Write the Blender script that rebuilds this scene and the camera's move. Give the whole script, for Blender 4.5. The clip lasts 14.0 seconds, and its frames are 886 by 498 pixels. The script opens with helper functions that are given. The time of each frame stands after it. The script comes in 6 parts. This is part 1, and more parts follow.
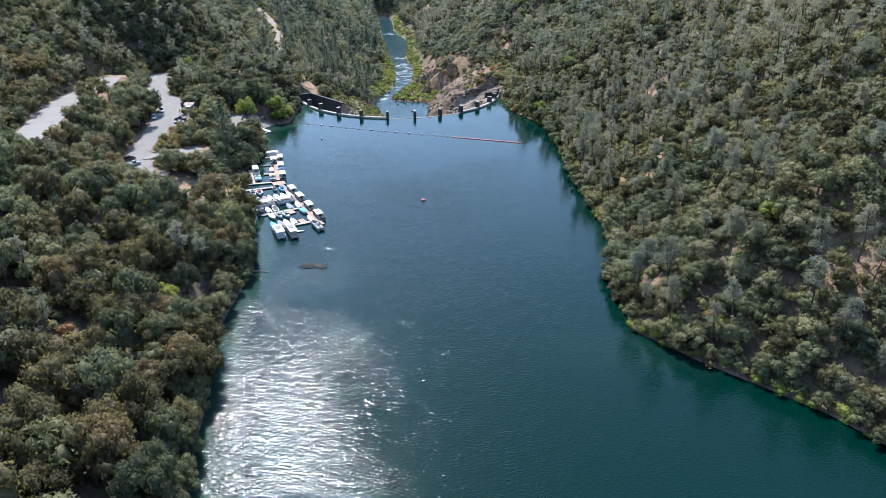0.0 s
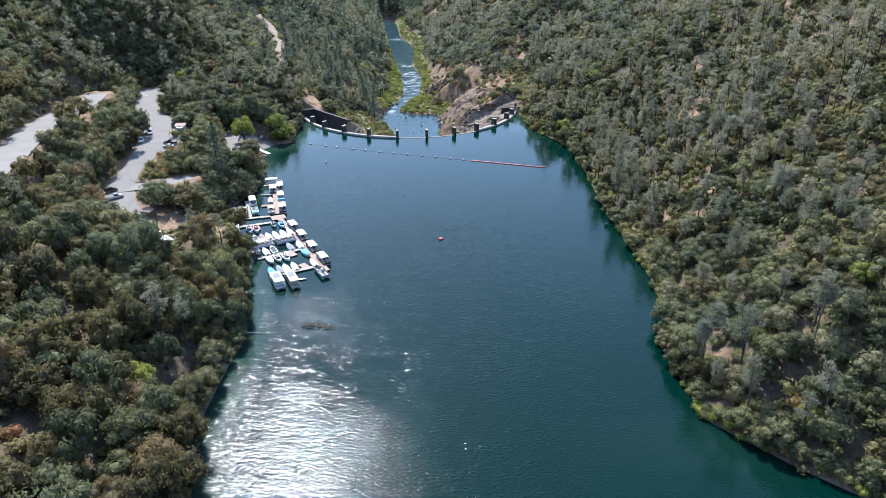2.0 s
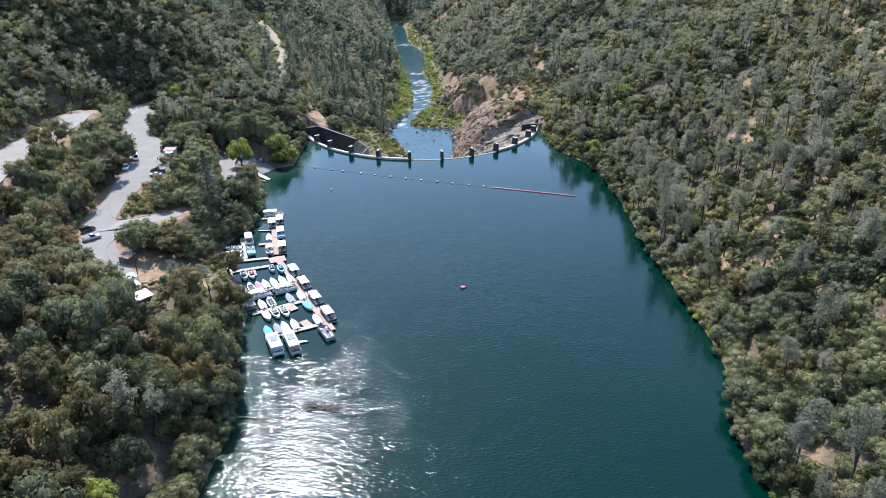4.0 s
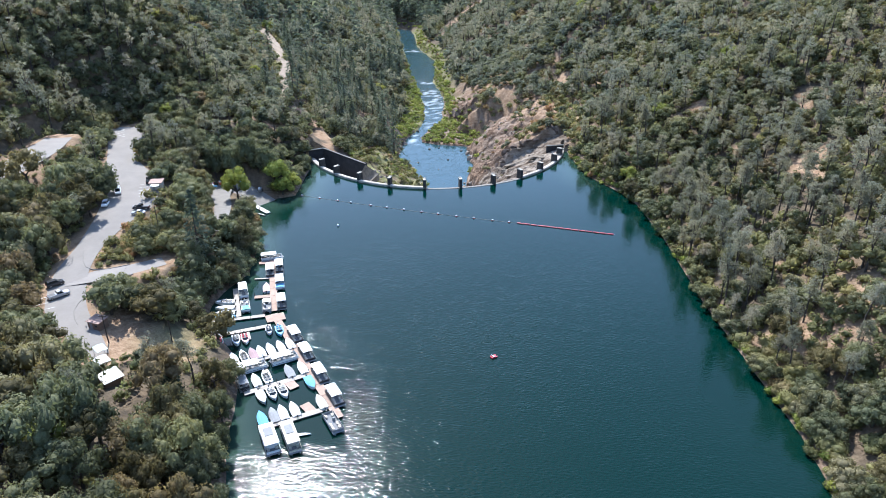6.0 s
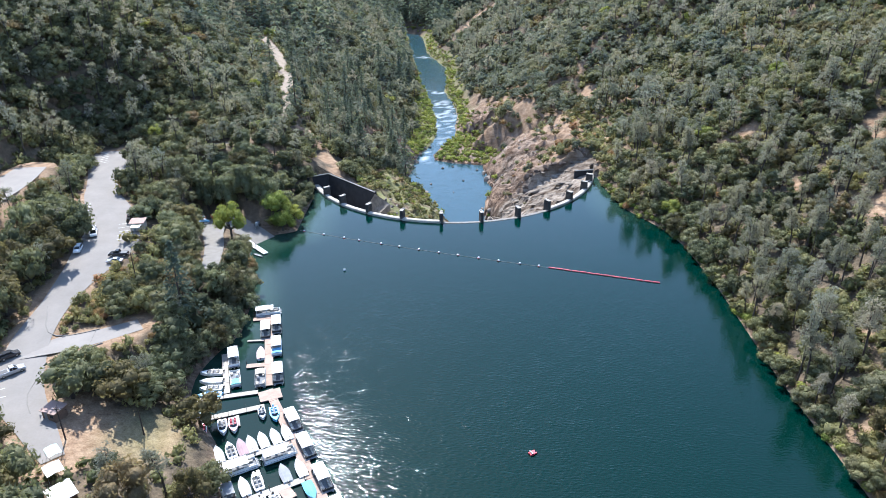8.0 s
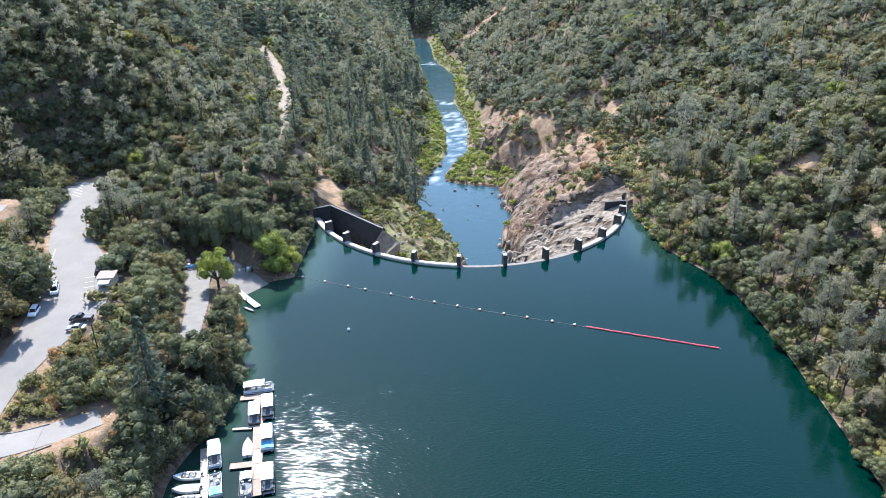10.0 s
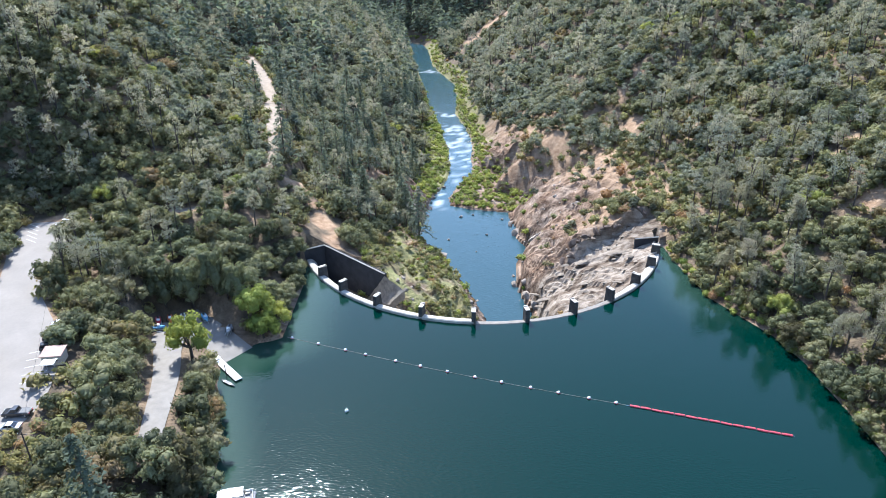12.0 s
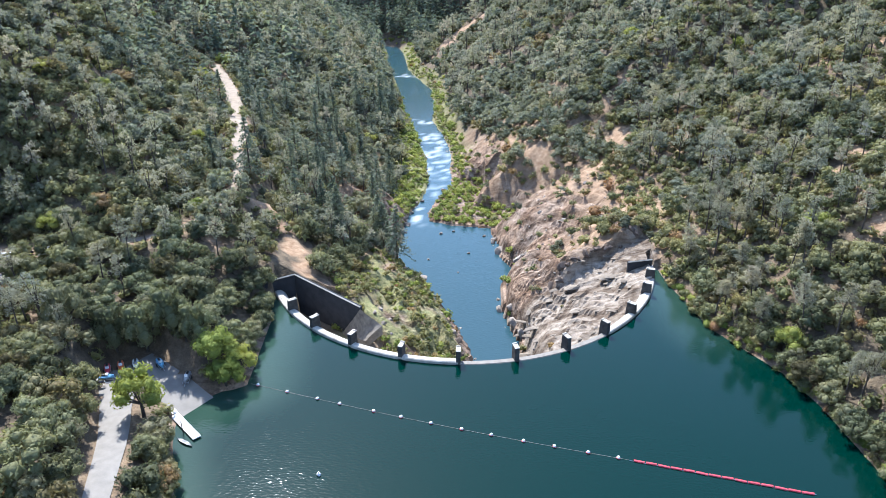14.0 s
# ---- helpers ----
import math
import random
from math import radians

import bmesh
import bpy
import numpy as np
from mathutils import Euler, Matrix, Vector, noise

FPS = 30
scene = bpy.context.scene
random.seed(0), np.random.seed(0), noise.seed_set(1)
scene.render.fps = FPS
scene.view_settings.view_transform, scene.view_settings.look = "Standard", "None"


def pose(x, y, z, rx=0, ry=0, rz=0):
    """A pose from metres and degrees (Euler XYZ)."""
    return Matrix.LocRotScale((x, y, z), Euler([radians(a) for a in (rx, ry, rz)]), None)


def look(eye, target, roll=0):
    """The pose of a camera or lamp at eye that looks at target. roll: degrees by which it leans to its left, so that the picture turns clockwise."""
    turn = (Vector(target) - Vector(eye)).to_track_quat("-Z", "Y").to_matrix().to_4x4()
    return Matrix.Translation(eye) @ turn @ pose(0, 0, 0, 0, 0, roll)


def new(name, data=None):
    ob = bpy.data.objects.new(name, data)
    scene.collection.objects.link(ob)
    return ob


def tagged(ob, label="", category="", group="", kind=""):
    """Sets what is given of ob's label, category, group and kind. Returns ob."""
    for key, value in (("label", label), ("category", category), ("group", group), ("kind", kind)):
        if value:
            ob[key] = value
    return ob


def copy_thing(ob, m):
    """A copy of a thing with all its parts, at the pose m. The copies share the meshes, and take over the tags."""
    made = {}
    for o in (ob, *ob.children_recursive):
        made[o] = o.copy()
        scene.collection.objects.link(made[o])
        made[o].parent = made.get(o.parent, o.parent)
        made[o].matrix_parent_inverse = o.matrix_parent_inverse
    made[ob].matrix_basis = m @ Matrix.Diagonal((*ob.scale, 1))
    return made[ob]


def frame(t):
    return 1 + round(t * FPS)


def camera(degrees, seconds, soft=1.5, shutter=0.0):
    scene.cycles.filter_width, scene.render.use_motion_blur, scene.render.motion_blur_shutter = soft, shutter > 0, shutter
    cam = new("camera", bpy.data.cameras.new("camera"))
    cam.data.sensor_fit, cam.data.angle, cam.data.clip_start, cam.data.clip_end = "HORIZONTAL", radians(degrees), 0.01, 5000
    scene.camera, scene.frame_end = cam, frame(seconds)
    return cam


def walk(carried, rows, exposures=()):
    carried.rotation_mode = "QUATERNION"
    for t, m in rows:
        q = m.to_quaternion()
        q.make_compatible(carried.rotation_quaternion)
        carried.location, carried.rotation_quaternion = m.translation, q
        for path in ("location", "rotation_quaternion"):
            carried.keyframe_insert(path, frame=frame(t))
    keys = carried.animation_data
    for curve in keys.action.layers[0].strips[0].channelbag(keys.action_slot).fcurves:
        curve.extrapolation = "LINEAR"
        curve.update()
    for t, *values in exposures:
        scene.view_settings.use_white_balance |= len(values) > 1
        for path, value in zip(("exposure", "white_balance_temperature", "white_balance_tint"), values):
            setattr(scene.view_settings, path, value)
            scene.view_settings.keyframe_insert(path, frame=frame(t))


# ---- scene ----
cam = camera(66.0, 14.0, soft=0.75)
PATH = [
    (0.0, (8.61, 1.63, 105.6), (2.24, 91.45, 62.1), -0.01),
    (0.5, (6.55, 10.96, 105.89), (-0.11, 100.74, 62.36), 0.02),
    (1.0, (4.2, 19.78, 106.12), (-2.47, 109.58, 62.63), 0.02),
    (1.5, (1.83, 28.7, 106.34), (-4.83, 118.51, 62.86), -0.03),
    (2.0, (-0.33, 37.37, 106.48), (-7.09, 127.18, 63.02), -0.06),
    (2.5, (-2.4, 46.21, 106.43), (-9.32, 136.02, 63.0), -0.08),
    (3.0, (-4.43, 55.04, 106.34), (-11.55, 144.85, 62.94), -0.12),
    (5.5, (-15.22, 101.15, 107.54), (-23.38, 190.81, 64.02), -0.38),
    (6.0, (-17.61, 110.27, 107.47), (-25.92, 199.98, 64.09), -0.36),
    (6.5, (-19.9, 119.65, 107.8), (-28.41, 209.33, 64.38), -0.43),
    (7.0, (-21.7, 127.76, 107.89), (-30.44, 217.43, 64.5), -0.43),
    (7.5, (-23.64, 136.8, 108.16), (-32.65, 226.41, 64.7), -0.47),
    (8.0, (-25.98, 146.01, 108.39), (-35.15, 235.63, 64.97), -0.45),
    (10.5, (-36.8, 191.16, 109.23), (-46.54, 280.68, 65.74), -0.52),
    (11.0, (-38.77, 199.72, 109.25), (-48.68, 289.22, 65.76), -0.56),
    (11.5, (-41.3, 208.61, 109.1), (-50.48, 298.22, 65.68), -0.56),
    (12.0, (-43.66, 218.24, 109.29), (-52.51, 307.89, 65.89), -0.54),
    (12.5, (-45.54, 226.29, 109.67), (-54.51, 315.92, 66.22), -0.56),
    (13.0, (-46.62, 232.78, 110.16), (-55.09, 322.46, 66.71), -0.47),
    (13.5, (-46.62, 235.54, 109.98), (-53.41, 325.34, 66.52), -0.24),
    (14.0, (-46.28, 238.25, 110.0), (-51.87, 328.12, 66.49), -0.4),
]
walk(cam, [(t, look(eye, target, roll)) for t, eye, target, roll in PATH], [(0, 1.36), (7, 1.63), (14, 1.93)])

# ---- light ----
SUN_AZ, SUN_EL = radians(25), radians(52)      # west of the valley's axis, above the horizon
to_sun = Vector((-math.sin(SUN_AZ) * math.cos(SUN_EL), math.cos(SUN_AZ) * math.cos(SUN_EL), math.sin(SUN_EL)))
world = bpy.data.worlds.new("world")
scene.world = world
world.use_nodes = True
wn = world.node_tree.nodes
sky = wn.new("ShaderNodeTexSky")
sky.sky_type, sky.sun_disc = "NISHITA", False
sky.sun_elevation, sky.sun_rotation = SUN_EL, -SUN_AZ
sky.air_density, sky.dust_density = 1.0, 0.5
world.node_tree.links.new(sky.outputs[0], wn["Background"].inputs[0])
wn["Background"].inputs[1].default_value = 0.15
lamp = bpy.data.lights.new("sun", "SUN")
lamp.energy, lamp.angle, lamp.color = 3.7, radians(0.53), (1.0, 0.96, 0.90)
sun = new("sun", lamp)
sun.matrix_world = look(to_sun * 300, (0, 0, 0))
scene.view_settings.use_white_balance = True
scene.view_settings.white_balance_temperature, scene.view_settings.white_balance_tint = 5800, 10


# ---- small helpers ----
def fade(a, b, v):
    u = np.clip((v - a) / (b - a), 0, 1)
    return u * u * (3 - 2 * u)


def lattice(ix, iy, seed):
    h = np.sin(ix * 127.1 + iy * 311.7 + seed * 74.7) * 43758.5453
    return h - np.floor(h)


def wander(x, y, size, seed=0, octaves=3):
    """Smooth noise from -1 to 1 over the plan, with waves of that size."""
    total, amp, norm = 0.0, 1.0, 0.0
    for k in range(octaves):
        u, v = x / size * 2**k + seed * 3.7, y / size * 2**k - seed * 1.9
        iu, iv = np.floor(u), np.floor(v)
        fu, fv = u - iu, v - iv
        fu, fv = fu * fu * (3 - 2 * fu), fv * fv * (3 - 2 * fv)
        n = (lattice(iu, iv, seed) * (1 - fu) + lattice(iu + 1, iv, seed) * fu) * (1 - fv) \
            + (lattice(iu, iv + 1, seed) * (1 - fu) + lattice(iu + 1, iv + 1, seed) * fu) * fv
        total, norm, amp = total + amp * (2 * n - 1), norm + amp, amp * 0.5
    return total / norm


def reach(x, y, line):
    """Distance from the plan's points to a polyline, and the polyline's third value at the nearest place."""
    best, value = np.full(np.shape(x), 1e9), np.zeros(np.shape(x))
    for a, b in zip(line[:-1], line[1:]):
        ux, uy = b[0] - a[0], b[1] - a[1]
        u = np.clip(((x - a[0]) * ux + (y - a[1]) * uy) / (ux * ux + uy * uy), 0, 1)
        d = np.hypot(x - a[0] - u * ux, y - a[1] - u * uy)
        if len(a) > 2:
            value = np.where(d < best, a[2] + u * (b[2] - a[2]), value)
        best = np.minimum(best, d)
    return best, value


def sheet(name, verts, faces, mats, index=None, smooth=False, parent=None):
    """One mesh object from arrays; faces all with the same number of corners."""
    me = bpy.data.meshes.new(name)
    verts, faces = np.asarray(verts, np.float32), np.asarray(faces, np.int32)
    n, k = faces.shape
    me.vertices.add(len(verts))
    me.vertices.foreach_set("co", verts.ravel())
    me.loops.add(n * k)
    me.loops.foreach_set("vertex_index", faces.ravel())
    me.polygons.add(n)
    me.polygons.foreach_set("loop_start", np.arange(0, n * k, k, dtype=np.int32))
    if index is not None:
        me.polygons.foreach_set("material_index", np.asarray(index, np.int32))
    me.polygons.foreach_set("use_smooth", np.full(n, smooth) if np.ndim(smooth) == 0 else smooth)
    for m in mats:
        me.materials.append(m)
    me.update(calc_edges=True)
    ob = new(name, me)
    ob.parent = parent
    return ob


def part(name, bm, material, parent=None, label="", smooth=False):
    """Links a bmesh as one mesh object under a thing or a part."""
    me = bpy.data.meshes.new(name)
    bm.normal_update()
    bm.to_mesh(me)
    bm.free()
    me.materials.append(material)
    if smooth:
        me.polygons.foreach_set("use_smooth", np.full(len(me.polygons), True))
    ob = new(name, me)
    ob.parent = parent
    return tagged(ob, label) if label else ob


def thing(name, place, label, category, group="", turn=0.0):
    ob = new(name)
    ob.empty_display_size = 0.3
    ob.matrix_basis = pose(*place, 0, 0, turn)
    return tagged(ob, label, category, group)


def box(bm, cx, cy, cz, sx, sy, sz, bevel=0.0, m=None):
    """A box about a centre, with softened edges."""
    made = bmesh.ops.create_cube(bm, size=1.0)["verts"]
    bmesh.ops.scale(bm, vec=(sx, sy, sz), verts=made)
    if bevel:
        edges = list({e for v in made for e in v.link_edges})
        made = list({v for f in bmesh.ops.bevel(bm, geom=edges, offset=bevel, segments=1, affect="EDGES")["faces"] for v in f.verts} | {v for v in made if v.is_valid})
    bmesh.ops.translate(bm, vec=(cx, cy, cz), verts=made)
    if m is not None:
        bmesh.ops.transform(bm, matrix=m, verts=made)
    return made


def rod(bm, a, b, r0, r1=None, sides=6):
    """A tapered rod from a to b."""
    a, b = Vector(a), Vector(b)
    made = bmesh.ops.create_cone(bm, cap_ends=True, segments=sides, radius1=r0, radius2=r0 if r1 is None else r1, depth=(b - a).length)["verts"]
    turn = (b - a).to_track_quat("Z", "Y").to_matrix().to_4x4()
    bmesh.ops.transform(bm, matrix=Matrix.Translation((a + b) / 2) @ turn, verts=made)
    return made


# ---- materials ----
def material(name, rough=0.8, metal=0.0, spec=0.3):
    m = bpy.data.materials.new(name)
    m.use_nodes = True
    n, l = m.node_tree.nodes, m.node_tree.links
    b = n["Principled BSDF"]
    b.inputs["Roughness"].default_value, b.inputs["Metallic"].default_value = rough, metal
    b.inputs["Specular IOR Level"].default_value = spec
    return m, n, l, b


def grain(n, l, size, detail=4.0, where=None):
    t = n.new("ShaderNodeTexNoise")
    t.inputs["Scale"].default_value, t.inputs["Detail"].default_value = 1.0 / size, detail
    if where is None:
        where = n.new("ShaderNodeNewGeometry").outputs["Position"]
    l.new(where, t.inputs["Vector"])
    return t.outputs["Fac"]


def ramp(n, l, fac, *stops):
    r = n.new("ShaderNodeValToRGB")
    while len(r.color_ramp.elements) < len(stops):
        r.color_ramp.elements.new(0.5)
    for e, (p, c) in zip(r.color_ramp.elements, stops):
        e.position, e.color = p, (*c, 1)
    l.new(fac, r.inputs[0])
    return r.outputs[0]


def blend(n, l, fac, a, b, kind="MIX"):
    m = n.new("ShaderNodeMix")
    m.data_type, m.blend_type = "RGBA", kind
    for socket, v in ((m.inputs[0], fac), (m.inputs[6], a), (m.inputs[7], b)):
        if isinstance(v, (int, float)):
            socket.default_value = v
        elif isinstance(v, tuple):
            socket.default_value = (*v, 1)
        else:
            l.new(v, socket)
    return m.outputs[2]


def bump(n, l, b, height, strength, distance):
    t = n.new("ShaderNodeBump")
    t.inputs["Strength"].default_value, t.inputs["Distance"].default_value = strength, distance
    l.new(height, t.inputs["Height"])
    l.new(t.outputs[0], b.inputs["Normal"])


def plain(name, colour, rough=0.6, metal=0.0, size=0.8, vary=0.18, spec=0.3, lift=0.0):
    """A surface of one colour with stains, grain and a little difference from piece to piece."""
    m, n, l, b = material(name, rough, metal, spec)
    stain = ramp(n, l, grain(n, l, size), (0.3, tuple(c * (1 - vary) for c in colour)), (0.75, tuple(min(1, c * (1 + vary * 0.5)) for c in colour)))
    fine = ramp(n, l, grain(n, l, size * 0.12, 2), (0.25, (1 - vary * 0.6,) * 3), (0.7, (1, 1, 1)))
    col = blend(n, l, 1.0, stain, fine, "MULTIPLY")
    rnd = n.new("ShaderNodeObjectInfo").outputs["Random"]
    col = blend(n, l, 1.0, col, ramp(n, l, rnd, (0, (0.88,) * 3), (1, (1, 1, 1))), "MULTIPLY")
    l.new(col, b.inputs["Base Color"])
    if lift:
        bump(n, l, b, grain(n, l, size * 0.3), 0.6, lift)
    return m


def leafy(name, dark, light, clear=0.3, size=22.0, odd=None):
    """Leaves: tint from tree to tree and from sprig to sprig, some light passing through."""
    m, n, l, b = material(name, 0.7, 0.0, 0.14)
    tint = n.new("ShaderNodeAttribute")
    tint.attribute_name = "tint"
    add = n.new("ShaderNodeMath")
    add.operation = "ADD"
    l.new(tint.outputs["Fac"], add.inputs[0])
    l.new(n.new("ShaderNodeObjectInfo").outputs["Random"], add.inputs[1])
    wrap = n.new("ShaderNodeMath")
    wrap.operation = "FRACT"
    l.new(add.outputs[0], wrap.inputs[0])
    mid = tuple((a + c) / 2 for a, c in zip(dark, light))
    tree = ramp(n, l, wrap.outputs[0], (0.0, dark), (0.45, mid), (0.75, light), (0.9, odd or light), (1.0, mid))
    sprig = n.new("ShaderNodeNewGeometry").outputs["Random Per Island"]
    col = blend(n, l, 1.0, tree, ramp(n, l, sprig, (0.0, (0.88, 0.88, 0.89)), (1.0, (1.10, 1.09, 1.05))), "MULTIPLY")
    col = blend(n, l, 1.0, col, ramp(n, l, grain(n, l, size), (0.3, (0.80, 0.86, 0.90)), (0.7, (1.20, 1.10, 0.96))), "MULTIPLY")
    col = blend(n, l, 1.0, col, ramp(n, l, grain(n, l, 0.24, 2), (0.32, (0.78, 0.79, 0.80)), (0.5, (1, 1, 1)), (0.68, (1.18, 1.16, 1.12))), "MULTIPLY")
    l.new(col, b.inputs["Base Color"])
    bump(n, l, b, grain(n, l, 0.35, 3), 0.55, 0.25)
    thin = n.new("ShaderNodeBsdfTranslucent")
    l.new(blend(n, l, 1.0, col, (1.18, 1.20, 0.98), "MULTIPLY"), thin.inputs["Color"])
    mix = n.new("ShaderNodeMixShader")
    mix.inputs[0].default_value = clear
    l.new(b.outputs[0], mix.inputs[1])
    l.new(thin.outputs[0], mix.inputs[2])
    l.new(mix.outputs[0], n["Material Output"].inputs["Surface"])
    return m


OAK = leafy("oak_leaves", (0.068, 0.076, 0.044), (0.202, 0.206, 0.112), 0.40, odd=(0.215, 0.198, 0.122))
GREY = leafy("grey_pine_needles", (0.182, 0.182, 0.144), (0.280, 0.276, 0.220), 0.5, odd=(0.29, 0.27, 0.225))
FIR = leafy("fir_needles", (0.074, 0.098, 0.074), (0.150, 0.172, 0.128), 0.48)
BRUSH = leafy("brush_leaves", (0.135, 0.140, 0.066), (0.265, 0.238, 0.110), 0.42, odd=(0.27, 0.155, 0.085))
SCRUB = leafy("scrub_leaves", (0.106, 0.114, 0.054), (0.246, 0.240, 0.116), 0.5, odd=(0.24, 0.20, 0.11))
WILLOW = leafy("willow_leaves", (0.125, 0.165, 0.040), (0.265, 0.290, 0.075), 0.4)
DRY = leafy("dry_oak_leaves", (0.080, 0.072, 0.038), (0.178, 0.154, 0.080), 0.45, odd=(0.225, 0.165, 0.098))
LIME = leafy("young_leaves", (0.185, 0.215, 0.055), (0.330, 0.335, 0.092), 0.45)
# oak leaves paled and blued: distance haze is put into this colour
HAZED = leafy("blue_oak_leaves", (0.092, 0.104, 0.078), (0.215, 0.226, 0.172), 0.5)
BARK = plain("bark", (0.085, 0.068, 0.055), 0.9, 0, 0.6, 0.4)
DRYWOOD = plain("dry_twigs", (0.20, 0.165, 0.13), 0.9, 0, 0.6, 0.3)


def ground_material():
    m, n, l, b = material("dry_hillside", 0.95, 0, 0.15)
    litter = ramp(n, l, grain(n, l, 3.0, 6), (0.35, (0.060, 0.048, 0.034)), (0.6, (0.12, 0.092, 0.060)), (0.8, (0.19, 0.145, 0.095)))
    soil = ramp(n, l, grain(n, l, 2.0, 6), (0.3, (0.20, 0.125, 0.075)), (0.6, (0.30, 0.205, 0.13)), (0.8, (0.37, 0.28, 0.19)))
    rock = ramp(n, l, grain(n, l, 1.6, 8), (0.25, (0.085, 0.062, 0.048)), (0.5, (0.245, 0.185, 0.140)), (0.75, (0.37, 0.30, 0.235)))
    rubble = ramp(n, l, grain(n, l, 1.1, 8), (0.3, (0.075, 0.052, 0.040)), (0.5, (0.23, 0.155, 0.105)), (0.75, (0.37, 0.275, 0.195)))
    rock = blend(n, l, ramp(n, l, grain(n, l, 13.0, 4), (0.42, (0, 0, 0)), (0.58, (1, 1, 1))), rock, rubble)
    def mask(name):
        a = n.new("ShaderNodeAttribute")
        a.attribute_name = name
        return a.outputs["Fac"]
    turned = n.new("ShaderNodeMapping")
    turned.inputs["Rotation"].default_value, turned.inputs["Scale"].default_value = (0.3, 0.2, 0.9), (0.28, 0.7, 0.5)
    l.new(n.new("ShaderNodeNewGeometry").outputs["Position"], turned.inputs["Vector"])
    cells = n.new("ShaderNodeTexVoronoi")
    cells.feature = "DISTANCE_TO_EDGE"
    cells.inputs["Scale"].default_value = 0.42
    warp = n.new("ShaderNodeMix")
    warp.data_type = "VECTOR"
    warp.inputs[0].default_value = 0.7
    l.new(turned.outputs[0], warp.inputs[4])
    soft = n.new("ShaderNodeTexNoise")
    soft.inputs["Scale"].default_value = 0.5
    l.new(turned.outputs[0], soft.inputs["Vector"])
    l.new(soft.outputs["Color"], warp.inputs[5])
    l.new(warp.outputs[1], cells.inputs["Vector"])
    pale = ramp(n, l, grain(n, l, 2.6, 7), (0.3, (0.14, 0.11, 0.085)), (0.48, (0.228, 0.190, 0.150)), (0.7, (0.278, 0.236, 0.190)))
    rock = blend(n, l, mask("slab"), rock, pale)
    rock = blend(n, l, 1.0, rock, ramp(n, l, cells.outputs["Distance"], (0.0, (0.42, 0.37, 0.33)), (0.16, (1, 1, 1))), "MULTIPLY")
    beds = n.new("ShaderNodeMapping")
    beds.inputs["Rotation"].default_value, beds.inputs["Scale"].default_value = (0.15, 0.45, 0.62), (0.10, 1.1, 1.3)
    l.new(n.new("ShaderNodeNewGeometry").outputs["Position"], beds.inputs["Vector"])
    rock = blend(n, l, 1.0, rock, ramp(n, l, grain(n, l, 1.5, 5, beds.outputs[0]), (0.36, (0.55, 0.50, 0.46)), (0.5, (1, 1, 1)), (0.7, (1.18, 1.15, 1.12))), "MULTIPLY")
    col = blend(n, l, mask("soil"), litter, soil)
    col = blend(n, l, mask("rock"), col, rock)
    col = blend(n, l, mask("green"), col, ramp(n, l, grain(n, l, 1.2, 5), (0.3, (0.10, 0.12, 0.045)), (0.7, (0.24, 0.23, 0.10))))
    fine = ramp(n, l, grain(n, l, 0.35, 4), (0.3, (0.7, 0.68, 0.66)), (0.7, (1.1, 1.1, 1.1)))
    l.new(blend(n, l, 1.0, col, fine, "MULTIPLY"), b.inputs["Base Color"])
    bump(n, l, b, grain(n, l, 0.9, 6), 0.8, 0.5)
    return m


GROUND = ground_material()


